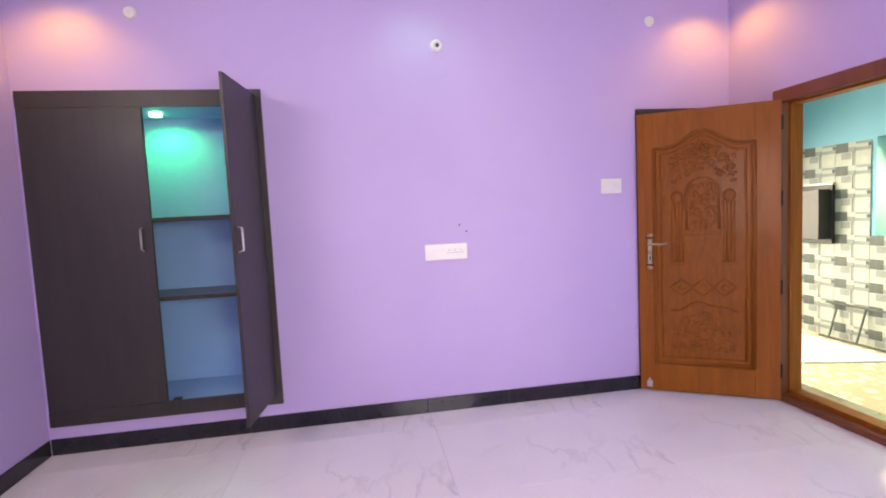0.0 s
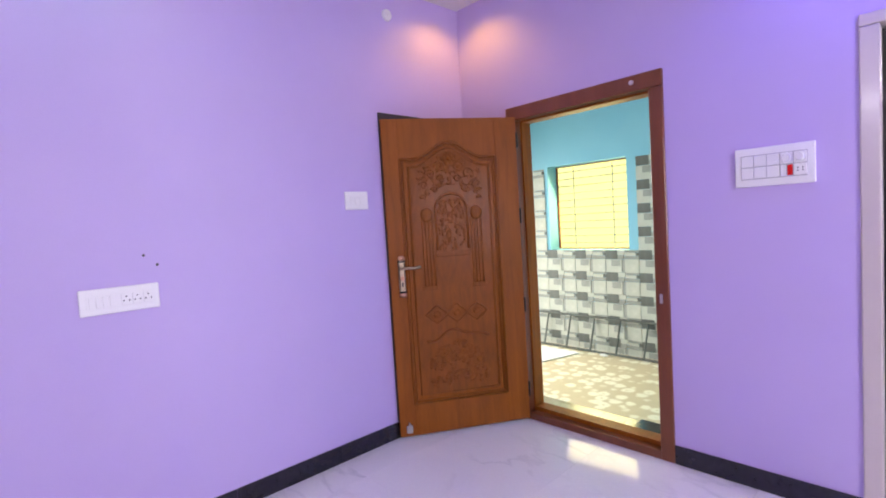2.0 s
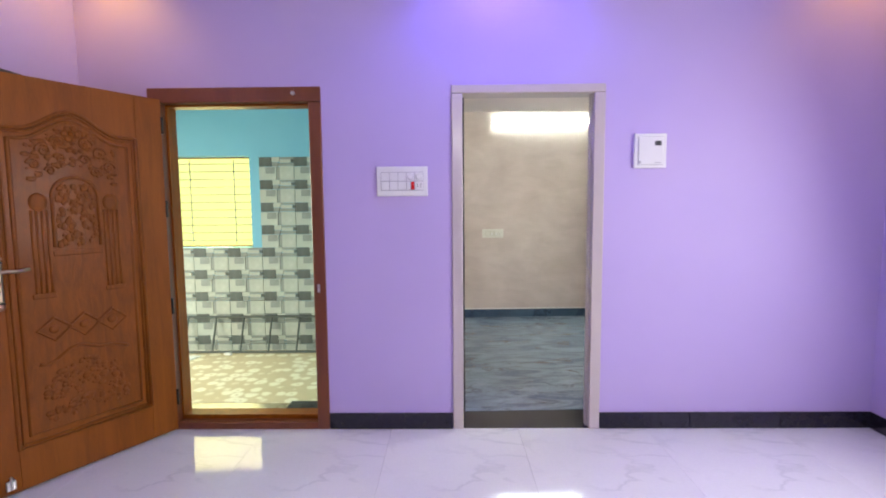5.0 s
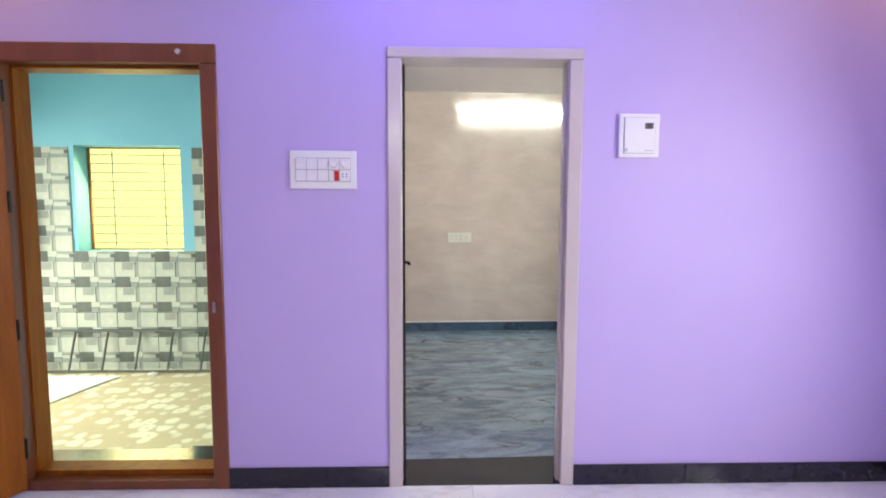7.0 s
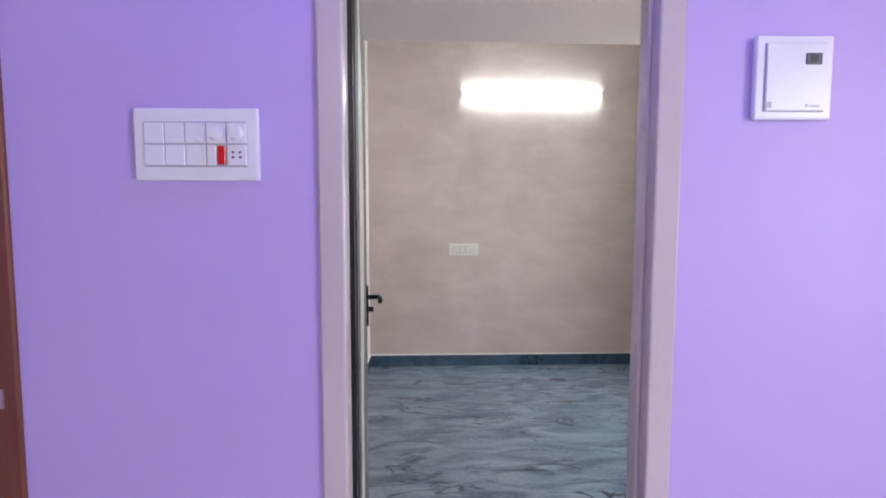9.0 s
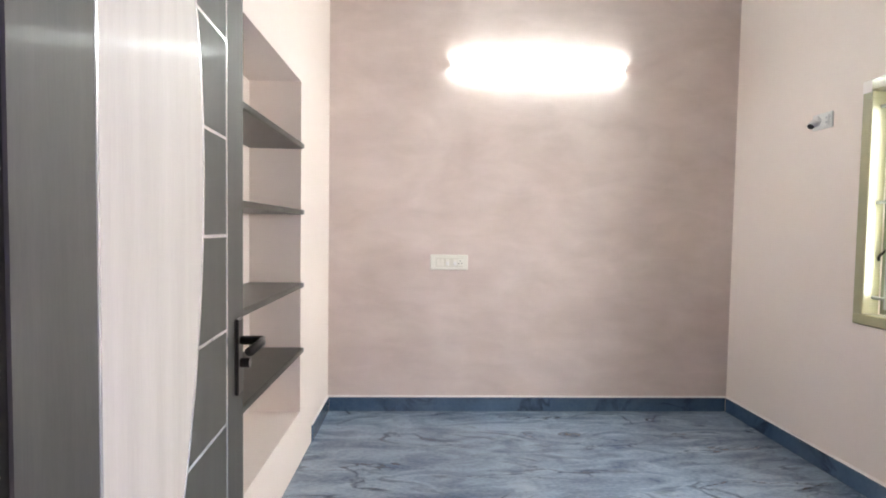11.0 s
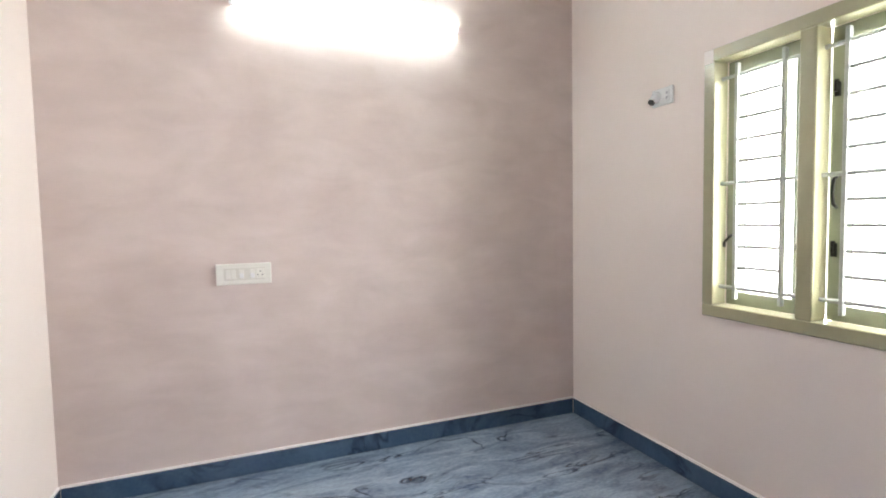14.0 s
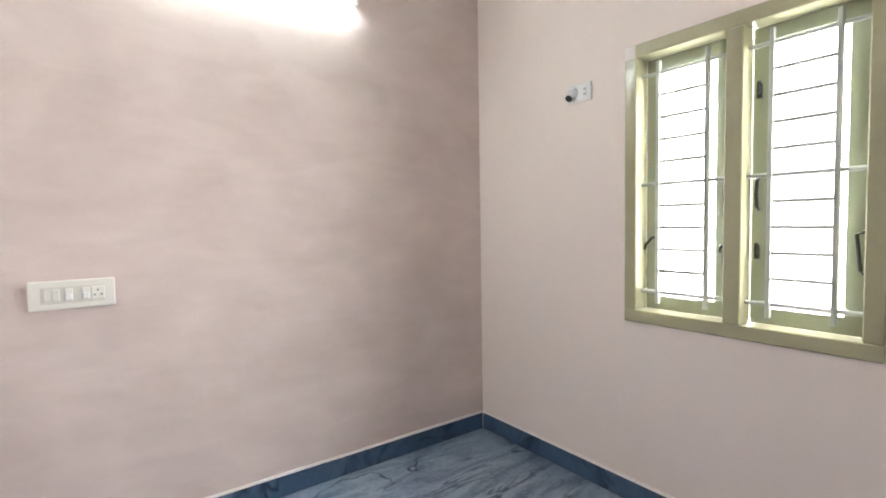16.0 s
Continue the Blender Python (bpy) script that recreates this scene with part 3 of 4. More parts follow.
    # shrine-like arch with a carved field, and two side columns
    pts = [(mid - 0.105, y, 1.21)] + [(mid - 0.105 * math.cos(math.pi * i / 16), y, 1.47 + 0.10 * math.sin(math.pi * i / 16)) for i in range(17)] + [(mid + 0.105, y, 1.21)]
    part("carved_arch", pipe(bmesh.new(), pts, 0.009, 8), TEAK_DARK, root, smooth=True)
    bm = bmesh.new()
    for i in range(110):
        u, v = rng.uniform(-0.085, 0.085), rng.uniform(0, 0.33)
        ball(bm, (mid + u, y, 1.205 + v), rng.uniform(0.006, 0.015), (1, 0.42, rng.uniform(0.8, 1.6)))
    part("carved_field", bm, TEAK_DARK, root, "floral relief carving", smooth=True)
    for f in (-1, 1):
        for off in (0.13, 0.152, 0.174, 0.196):
            part("carved_column", pipe(bmesh.new(), [(mid + f * off, y - 0.003, 0.98), (mid + f * off, y - 0.003, 1.40)], 0.007, 8), TEAK_DARK, root, smooth=True)
        part("column_cap", ball(bmesh.new(), (mid + f * 0.165, y, 1.44), 0.042, (1.0, 0.25, 1.1)), TEAK_DARK, root, smooth=True)
        part("column_base", block(bmesh.new(), mid + f * 0.165 - 0.05, mid + f * 0.165 + 0.05, -0.008, 0.002, 0.955, 0.98, 0.003), TEAK_DARK, root)
    part("plinth_band", block(bmesh.new(), mid - 0.115, mid + 0.115, -0.009, 0.001, 1.165, 1.19, 0.003), TEAK_DARK, root)
    # row of three diamonds
    for k in (-1, 0, 1):
        cx = mid + k * 0.135
        part("carved_diamond", pipe(bmesh.new(), [(cx - 0.075, y, 0.79), (cx, y, 0.85), (cx + 0.075, y, 0.79), (cx, y, 0.73), (cx - 0.075, y, 0.79)], 0.008, 6), TEAK_DARK, root)
        part("carved_boss", ball(bmesh.new(), (cx, y, 0.79), 0.022, (1.2, 0.3, 1)), TEAK_DARK, root, smooth=True)
    # lower carved cartouche
    pts = [(mid - 0.21 + 0.42 * i / 24, y, 0.62 + 0.055 * math.sin(math.pi * i / 24) ** 2 + 0.012 * math.sin(4 * math.pi * i / 24)) for i in range(25)]
    part("carved_band", pipe(bmesh.new(), pts, 0.009, 8), TEAK_DARK, root, smooth=True)
    bm = bmesh.new()
    for i in range(150):
        u = rng.uniform(-0.19, 0.19)
        v = rng.uniform(0.0, 0.30) * (1 - (u / 0.32) ** 2)
        ball(bm, (mid + u, y, 0.31 + v), rng.uniform(0.006, 0.015), (rng.uniform(0.8, 1.8), 0.4, 1))
    part("carved_field", bm, TEAK_DARK, root, "leafy relief carving", smooth=True)
    # lever handle on a long ornamental plate
    hx = width - 0.075
    plate = part("handle_plate", block(bmesh.new(), hx - 0.022, hx + 0.022, 0.0, 0.009, 0.95, 1.16, 0.006, 2), BRASS, root, "antique brass handle plate")
    for z, r in ((0.938, 0.022), (1.172, 0.022)):
        part("finial", ball(bmesh.new(), (hx, 0.005, z), r, (1.15, 0.45, 0.8)), COPPER, plate, "copper-toned finial", True)
    for z in (0.957, 1.153):
        part("band", block(bmesh.new(), hx - 0.024, hx + 0.024, 0.002, 0.0115, z - 0.006, z + 0.006, 0.002), BLACK_METAL, plate, "dark band")
    for f in (-1, 1):
        part("edge_groove", block(bmesh.new(), hx + f * 0.0165 - 0.003, hx + f * 0.0165 + 0.003, 0.008, 0.0102, 0.967, 1.143), BLACK_METAL, plate, "dark groove")
    part("rose", rod(bmesh.new(), (hx, 0.008, 1.11), (hx, 0.018, 1.11), 0.019, 0.015, 20), BRASS, plate, smooth=False)
    part("rose", rod(bmesh.new(), (hx, 0.008, 1.045), (hx, 0.013, 1.045), 0.015, 0.012, 20), COPPER, plate)
    part("lever", pipe(bmesh.new(), [(hx, 0.005, 1.11), (hx, 0.045, 1.11), (hx - 0.03, 0.052, 1.113), (hx - 0.07, 0.05, 1.108), (hx - 0.115, 0.048, 1.116)], 0.0085, 10), BRASS, plate, smooth=True)
    part("keyhole", block(bmesh.new(), hx - 0.005, hx + 0.005, 0.008, 0.0105, 0.99, 1.02), SHADE, plate)
    bm = block(bmesh.new(), hx - 0.005, hx + 0.035, 0.0, 0.012, 0.035, 0.085, 0.004)
    rod(bm, (hx + 0.015, 0.012, 0.04), (hx + 0.015, 0.012, 0.105), 0.006)
    part("door_stopper", bm, STEEL, root, "small steel stopper")
    for z in (0.22, 0.8, 1.4, 1.9):
        bm = bmesh.new()
        rod(bm, (-0.004, 0.002, z - 0.05), (-0.004, 0.002, z + 0.05), 0.007)
        part("hinge", bm, BLACK_METAL, root)
    return root


def grey_door():
    """The bedroom's laminate leaf, standing open into the room: local x from the hinge, -y faces the room."""
    width, thick = 0.70, 0.034
    ang = radians(96.3)
    root = thing("laminate_door", "dark grey woodgrain door with pale curved panel, open", "door", Matrix.Translation((0.114, 0.113, 0)) @ Matrix.Rotation(ang, 4, "Z"))
    lo, hi = 0.012, 2.062
    part("core", block(bmesh.new(), -0.05, width, 0.002, thick, lo, hi, 0.002), BLACK_METAL, root, "black door edge")
    zs = [lo + (hi - lo) * i / 48 for i in range(49)]

    def curve(z):
        d = z - 1.40
        if d > 0:
            return 0.454 - 0.48 * d * d
        return 0.454 - 0.30 * d * d if z > 0.72 else 0.315 + 0.02 * (0.72 - z)

    edge = [max(0.2, curve(z)) for z in zs]
    prism_rows = [("hinge_strip", [(0.0, lo), (0.130, lo), (0.130, hi), (0.0, hi)], DOOR_GREY, ""),
                  ("pale_panel", [(0.133, lo)] + list(zip(edge, zs)) + [(0.133, hi)], DOOR_PALE, "pale woodgrain curved panel"),
                  ("lock_strip", [(0.586, lo), (width, lo), (width, hi), (0.586, hi)], DOOR_GREY, "")]
    for name, outline, mat, label in prism_rows:
        part(name, prism(bmesh.new(), outline, -0.002, 0.002), mat, root, label)
    levels = [lo, 0.098, 0.293, 0.488, 0.683, 0.878, 1.073, 1.268, 1.464, 1.66, 1.855, hi]
    for z0, z1 in zip(levels, levels[1:]):
        side = [(max(0.2, curve(z0 + (z1 - z0) * i / 8)) + 0.004, z0 + (z1 - z0) * i / 8) for i in range(9)]
        part("grey_panel", prism(bmesh.new(), [(0.580, z0 + 0.002), (0.580, z1 - 0.002)] + side[::-1], -0.002, 0.002), DOOR_GREY, root)
    part("inlay_strip", block(bmesh.new(), 0.129, 0.134, -0.0032, 0.001, lo, hi), INLAY, root, "thin silver inlay")
    part("inlay_strip", block(bmesh.new(), 0.580, 0.586, -0.0032, 0.001, lo, hi), INLAY, root, "thin silver inlay")
    part("inlay_strip", prism(bmesh.new(), list(zip([e + 0.005 for e in edge], zs)) + list(zip(edge, zs))[::-1], -0.0032, 0.001), INLAY, root, "thin curved silver inlay")
    for z in levels[1:-1]:
        part("inlay_strip", block(bmesh.new(), max(0.2, curve(z)) + 0.003, 0.582, -0.0031, 0.001, z - 0.003, z + 0.003), INLAY, root, "thin silver inlay")
    hx = 0.655
    plate = part("handle_plate", block(bmesh.new(), hx - 0.02, hx + 0.02, -0.010, -0.002, 0.915, 1.085, 0.003), BLACK_METAL, root, "black bronze handle plate")
    part("lever", pipe(bmesh.new(), [(hx, -0.008, 1.035), (hx, -0.055, 1.035), (hx - 0.03, -0.06, 1.035), (hx - 0.11, -0.058, 1.037)], 0.010, 8), BLACK_METAL, plate, smooth=True)
    bm = bmesh.new()
    rod(bm, (hx, -0.008, 0.985), (hx, -0.03, 0.985), 0.011)
    part("key_cylinder", bm, BLACK_METAL, plate)
    for z in (0.25, 1.05, 1.83):
        part("hinge", block(bmesh.new(), -0.003, 0.0, 0.006, 0.030, z - 0.05, z + 0.05), BRASS, root, "brass hinge leaf")
    return root


def cream_frame():
    x0, x1, top = PD
    root = thing("door_2", "glossy cream enamelled door frame", "door frame", kind="structure")
    w, lip = 0.066, 0.018
    for a, b, s in ((x0, x0 + w, 1), (x1 - w, x1, -1)):
        part("jamb", block(bmesh.new(), a, b, -0.012, 0.062 if s > 0 else WALL - 0.024, 0, top - 0.05, 0.006, 2), CREAM, root)
        edge = b if s > 0 else a
        if s < 0:
            part("rebate", block(bmesh.new(), edge - (0 if s > 0 else lip * 0.6), edge + (lip * 0.6 if s > 0 else 0), 0.03, WALL - 0.065, 0, top - 0.05, 0.003), CREAM, root)
    part("head", block(bmesh.new(), x0, x1, -0.013, WALL + 0.004, top - 0.049, top, 0.006, 2), CREAM, root)
    return root


wooden_door_frame()
carved_leaf()
cream_frame()
grey_door()


# ---- hall: wardrobe in the left wall ----
def wardrobe():
    f = HALL_L + 0.004
    root = thing("wardrobe", "built-in charcoal laminate wardrobe, one door open, blue inside", "wardrobe")
    y0, y1, z0, z1 = -4.803, -3.392, 0.186, 2.262
    part("frame", boxes((f, f + 0.022, y0, W_Y0, W_Z1, z1), (f, f + 0.022, W_Y0, W_Y1, W_Z1, z1), (f, f + 0.022, W_Y1, y1, z0, z1), (f, f + 0.022, y0, W_Y1, z0, W_Z0)), LAMINATE, root)
    left = part("door", block(bmesh.new(), f, f + 0.024, y0 + 0.002, W_Y0 + 0.012, W_Z0 + 0.002, W_Z1 - 0.002, 0.002), LAMINATE, root, "closed charcoal laminate door")
    hy = W_Y0 - 0.045
    part("handle", pipe(bmesh.new(), [(f + 0.022, hy, 1.265), (f + 0.05, hy, 1.275), (f + 0.05, hy, 1.40), (f + 0.022, hy, 1.41)], 0.006, 8), STEEL, left, "slim steel pull handle", True)
    part("liner", boxes((-2.66, -2.64, -4.78, -3.42, 0.22, 2.24), (-2.64, f, -4.78, -4.76, 0.22, 2.24), (-2.64, f, -3.44, -3.42, 0.22, 2.24), (-2.64, f, -4.76, -3.44, 2.175, 2.24), (-2.64, f, -4.76, -3.44, 0.22, 0.275)), CUPBOARD_BLUE, root, "sky blue painted lining")
    for z in (1.445, 0.93):
        part("shelf", block(bmesh.new(), -2.64, f - 0.03, -4.76, -3.44, z, z + 0.026, 0.002), SHELF, root, "thin dark stone shelf")
    part("cup_lamp", rod(bmesh.new(), (-2.43, -4.12, 2.152), (-2.43, -4.12, 2.176), 0.038), GREEN_LED, root, "small green lamp")
    part("catch", block(bmesh.new(), f - 0.02, f + 0.01, -4.08, -4.03, W_Z0 - 0.004, W_Z0 + 0.014, 0.003), SHADE, root)
    part("catch", block(bmesh.new(), f + 0.02, f + 0.027, -3.70, -3.688, 0.215, 0.255), SHADE, root)
    wing = part("door", block(bmesh.new(), 0, 0.53, -0.019, 0.0, 0.262, 2.225, 0.002), LAMINATE, root, "charcoal laminate door standing open")
    wing.matrix_local = Matrix.Translation((f + 0.024, -3.425, 0)) @ Matrix.Rotation(radians(-6.5), 4, "Z")
    part("handle", pipe(bmesh.new(), [(0.49, -0.002, 1.25), (0.49, 0.028, 1.26), (0.49, 0.028, 1.385), (0.49, -0.002, 1.395)], 0.006, 8), STEEL, wing, "slim steel pull handle", True)
    return root


wardrobe()
structure("panel_behind_door", boxes((HALL_L, HALL_L + 0.006, -0.772, -0.13, 0.11, 2.102)), LAMINATE, "thin charcoal panel on the wall behind the open wooden door", "panel")


# ---- electrical fittings ----
def plate_thing(name, label, m, w, h, d=0.012, category="switch plate", mat=None):
    """A wall plate: local x along the wall, z up, -y out of the wall."""
    root = thing(name, label, category, m)
    part("plate", block(bmesh.new(), -w / 2, w / 2, -d, 0, -h / 2, h / 2, min(0.005, d * 0.45), 2), mat or PLASTIC, root)
    return root


def module(root, x, z, w, h, d, kind="rocker"):
    p = part(kind, block(bmesh.new(), x - w / 2, x + w / 2, -d - 0.004, -d + 0.001, z - h / 2, z + h / 2, 0.0015), PLASTIC, root)
    return p


def pins(root, x, z, d, r=0.0032, gap=0.011):
    for dx, dz in ((0, gap), (-gap, -gap * 0.6), (gap, -gap * 0.6)):
        part("pin_hole", rod(bmesh.new(), (x + dx, -d - 0.0055, z + dz), (x + dx, -d - 0.003, z + dz), r), SHADE, root)


ON_LEFT = Matrix.Rotation(radians(90), 4, "Z")     # local -y looks along +x
ON_RIGHT = Matrix.Rotation(radians(-90), 4, "Z")


def at(x, y, z, turn=None):
    return Matrix.Translation((x, y, z)) @ (turn or Matrix.Identity(4))


# socket board on the hall's left wall
s = plate_thing("socket_board", "white socket board with switches and three sockets", at(HALL_L, -2.228, 1.14, ON_LEFT), 0.30, 0.112, category="socket board")
part("insert", block(bmesh.new(), -0.125, 0.125, -0.0135, -0.011, -0.03, 0.03, 0.001), PLASTIC, s)
for x in (-0.105, -0.08, -0.055, -0.03):
    module(s, x, 0, 0.022, 0.05, 0.0125)
for x in (0.02, 0.062, 0.104):
    module(s, x, 0, 0.038, 0.05, 0.0125, "socket")
    pins(s, x, 0, 0.0125)
# switch near the wooden door
s = plate_thing("switch_plate", "white switch plate on the lilac wall beside the door", at(HALL_L, -0.977, 1.55, ON_LEFT), 0.162, 0.11)
for x in (-0.035, 0.0, 0.035):
    module(s, x, 0, 0.03, 0.05, 0.012)
# ten-module board between the doorways
s = plate_thing("switch_board", "large white switch board with a red indicator", at(-0.26, 0, 1.555), 0.31, 0.179, 0.014, "switch board")
part("insert", block(bmesh.new(), -0.128, 0.128, -0.0155, -0.013, -0.056, 0.056, 0.001), LINE, s)
for r, z in enumerate((0.027, -0.027)):
    for c in range(5):
        x = -0.102 + c * 0.051
        if r == 1 and c == 3:
            module(s, x - 0.012, z, 0.022, 0.05, 0.015)
            part("indicator", block(bmesh.new(), x + 0.003, x + 0.023, -0.021, -0.014, z - 0.023, z + 0.023, 0.002), RED_LENS, s, "glossy red indicator lens")
            continue
        p = module(s, x, z, 0.048, 0.05, 0.015)
        if r == 0 and c >= 3:
            part("regulator_knob", rod(bmesh.new(), (x, -0.018, z), (x, -0.034, z), 0.019, 0.015), PLASTIC, p, "white fan regulator knob")
        if r == 1 and c == 4:
            for dx in (-0.009, 0.009):
                for dz in (0.007, -0.005):
                    part("pin_hole", rod(bmesh.new(), (x + dx, -0.0205, z + dz), (x + dx, -0.018, z + dz), 0.003), SHADE, p)
        if r == 0 and c == 2:
            part("rocker_tip", block(bmesh.new(), x + 0.002, x + 0.018, -0.022, -0.018, z - 0.022, z - 0.010, 0.001), PLASTIC, p)
# distribution box beside the bedroom door
s = plate_thing("distribution_box", "white distribution box with a small dark window", at(1.225, 0, 1.722), 0.192, 0.204, 0.02, "fuse box")
part("gap", block(bmesh.new(), -0.076, 0.076, -0.0212, -0.019, -0.084, 0.084, 0.001), LINE, s)
lid = part("lid", block(bmesh.new(), -0.0735, 0.0735, -0.026, -0.020, -0.0815, 0.0815, 0.002), PLASTIC, s)
w = part("window", block(bmesh.new(), 0.022, 0.062, -0.0275, -0.025, 0.030, 0.058, 0.002), SMOKE, lid, "smoked viewing window")
part("window_pane", block(bmesh.new(), 0.034, 0.052, -0.0285, -0.027, 0.035, 0.054), SHADE, w)
part("mark", boxes((-0.070, -0.058, -0.0266, -0.0255, -0.075, -0.060)), LINE, lid)
part("mark", boxes((0.026, 0.033, -0.0266, -0.0255, -0.073, -0.066), (0.036, 0.062, -0.0266, -0.0255, -0.073, -0.068)), LINE, lid)


def junction_cover(x, y, z):
    root = thing("junction_cover", "round white junction cover high on the wall", "junction cover", at(x, y, z, ON_LEFT), "round wall covers")
    part("cover", rod(bmesh.new(), (0, 0, 0), (0, -0.012, 0), 0.038, 0.033, 28), PLASTIC, root)
    part("screw", rod(bmesh.new(), (0, -0.012, 0), (0, -0.015, 0), 0.005), STEEL, root)


junction_cover(HALL_L, -0.648, 2.73)
junction_cover(HALL_L, -4.13, 2.735)
holder = thing("lamp_holder", "white wall lamp holder without a bulb", "lamp holder", at(HALL_L, -2.23, 2.548, ON_LEFT))
part("base", rod(bmesh.new(), (0, 0, 0), (0, -0.02, 0), 0.043, 0.036, 28), PLASTIC, holder)
part("collar", rod(bmesh.new(), (0, -0.02, 0), (0, -0.05, -0.012), 0.024, 0.02, 24), PLASTIC, holder)
part("contact", rod(bmesh.new(), (0, -0.0495, -0.0118), (0, -0.052, -0.0128), 0.014, 0.014, 20), SHADE, holder, "dark empty socket")
for y, z in ((-2.125, 1.323), (-2.074, 1.277)):
    hole = thing("wall_plug", "small dark wall plug hole", "wall plug", at(HALL_L, y, z, ON_LEFT), "wall plugs above the socket board")
    part("plug", rod(bmesh.new(), (0, 0.002, 0), (0, -0.002, 0), 0.006, 0.006, 12), SHADE, hole)


def downlight(x, y, mat, label):
    root = thing("ceiling_downlight", label, "downlight", at(x, y, TOP), "ceiling downlights")
    bm = bmesh.new()
    rod(bm, (0, 0, 0), (0, 0, -0.008), 0.062, 0.055, 28)
    part("trim_ring", bm, PLASTIC, root)
    part("diffuser", rod(bmesh.new(), (0, 0, -0.008), (0, 0, -0.011), 0.042, 0.04, 24), mat, root)


for x, y in ((-1.93, -0.27), (-1.93, -4.5), (2.38, -0.27)):
    downlight(x, y, WARM_LED, "round warm white ceiling downlight")
downlight(0.32, -0.27, BLUE_LED, "round blue ceiling downlight")
downlight(-1.9, -2.35, GREEN_LED, "round greenish ceiling downlight")


# ---- bedroom things ----
def tube_light(name, m):
    root = thing(name, "lit white tube light mounted on the wall", "tube light", m)
    part("batten", block(bmesh.new(), -0.61, 0.61, -0.009, 0.0, -0.014, 0.014, 0.003), PLASTIC, root)
    for x in (-0.605, 0.605):
        part("end_cap", block(bmesh.new(), x - 0.012, x + 0.012, -0.036, -0.002, -0.016, 0.016, 0.004), PLASTIC, root)
    part("tube", rod(bmesh.new(), (-0.593, -0.021, 0), (0.593, -0.021, 0), 0.0115, 0.0115, 20), TUBE, root, "glowing glass tube", True)
    return root


tube_light("tube_light", TURN @ at(1.254, ROOM_BACK, 2.42))
# unseen fixture added to go with the hall's fill light
root = thing("tube_light", "white tube light added out of view on the lilac wall", "tube light", at(0.0, HALL_BACK, 2.45, Matrix.Rotation(math.pi, 4, "Z")))
part("batten", block(bmesh.new(), -0.61, 0.61, -0.022, 0.0, -0.022, 0.022, 0.004), PLASTIC, root)
part("tube", rod(bmesh.new(), (-0.593, -0.042, 0), (0.593, -0.042, 0), 0.014, 0.014, 20), PLASTIC, root)

s = plate_thing("socket_board", "silver-grey socket board with rocker switches", TURN @ at(0.656, ROOM_BACK, 1.058), 0.264, 0.107, 0.022, "socket board", GREY_PLASTIC)
part("insert", block(bmesh.new(), -0.095, 0.10, -0.0235, -0.021, -0.031, 0.031, 0.001), INSERT, s)
for x in (-0.075, -0.05):
    part("rocker", block(bmesh.new(), x - 0.011, x + 0.011, -0.027, -0.022, -0.023, 0.023, 0.0015), GREY_PLASTIC, s)
for x in (-0.012, 0.04):
    p = part("rocker", block(bmesh.new(), x - 0.012, x + 0.012, -0.027, -0.022, -0.023, 0.023, 0.0015), GREY_PLASTIC, s)
    part("rocker_tip", block(bmesh.new(), x - 0.01, x + 0.01, -0.033, -0.026, -0.02, 0.004, 0.002), PLASTIC, p)
p = part("socket", block(bmesh.new(), 0.056, 0.098, -0.028, -0.022, -0.025, 0.025, 0.002), GREY_PLASTIC, s)
pins(p, 0.077, 0, 0.0235)

s = plate_thing("lamp_socket_plate", "white wall plate with a lamp holder and switch", TURN @ at(ROOM_R, 2.338, 1.92, ON_RIGHT), 0.135, 0.088, 0.01)
part("boss", rod(bmesh.new(), (-0.034, -0.008, 0.004), (-0.034, -0.022, 0.004), 0.029, 0.024, 28), PLASTIC, s)
part("collar", rod(bmesh.new(), (-0.034, -0.018, 0.006), (-0.034, -0.044, -0.022), 0.02, 0.018, 24), PLASTIC, s)
part("contact", rod(bmesh.new(), (-0.034, -0.0436, -0.0216), (-0.034, -0.049, -0.0275), 0.017, 0.017, 20), SHADE, s, "dark empty lamp socket")
p = module(s, 0.036, 0, 0.03, 0.056, 0.0105)
for z in (0.012, -0.012):
    part("pin_hole", block(bmesh.new(), 0.029, 0.043, -0.0165, -0.0138, z - 0.006, z + 0.006, 0.001), LINE, p)

for z in (1.728, 1.380, 0.990, 0.638):
    sh = thing("wall_shelf", "dark olive stone shelf set in the niche", "shelf", TURN @ at(0, 0, z), "niche shelves")
    part("board", block(bmesh.new(), N_X + 0.002, ROOM_L + 0.012, N_Y0 + 0.002, N_Y1 - 0.002, -0.026, 0.0, 0.003), SHELF, sh)
    part("front_edge", block(bmesh.new(), ROOM_L + 0.012, ROOM_L + 0.018, N_Y0 + 0.002, N_Y1 - 0.002, -0.025, -0.001, 0.002, 2), SHELF, sh, "polished dark edge")


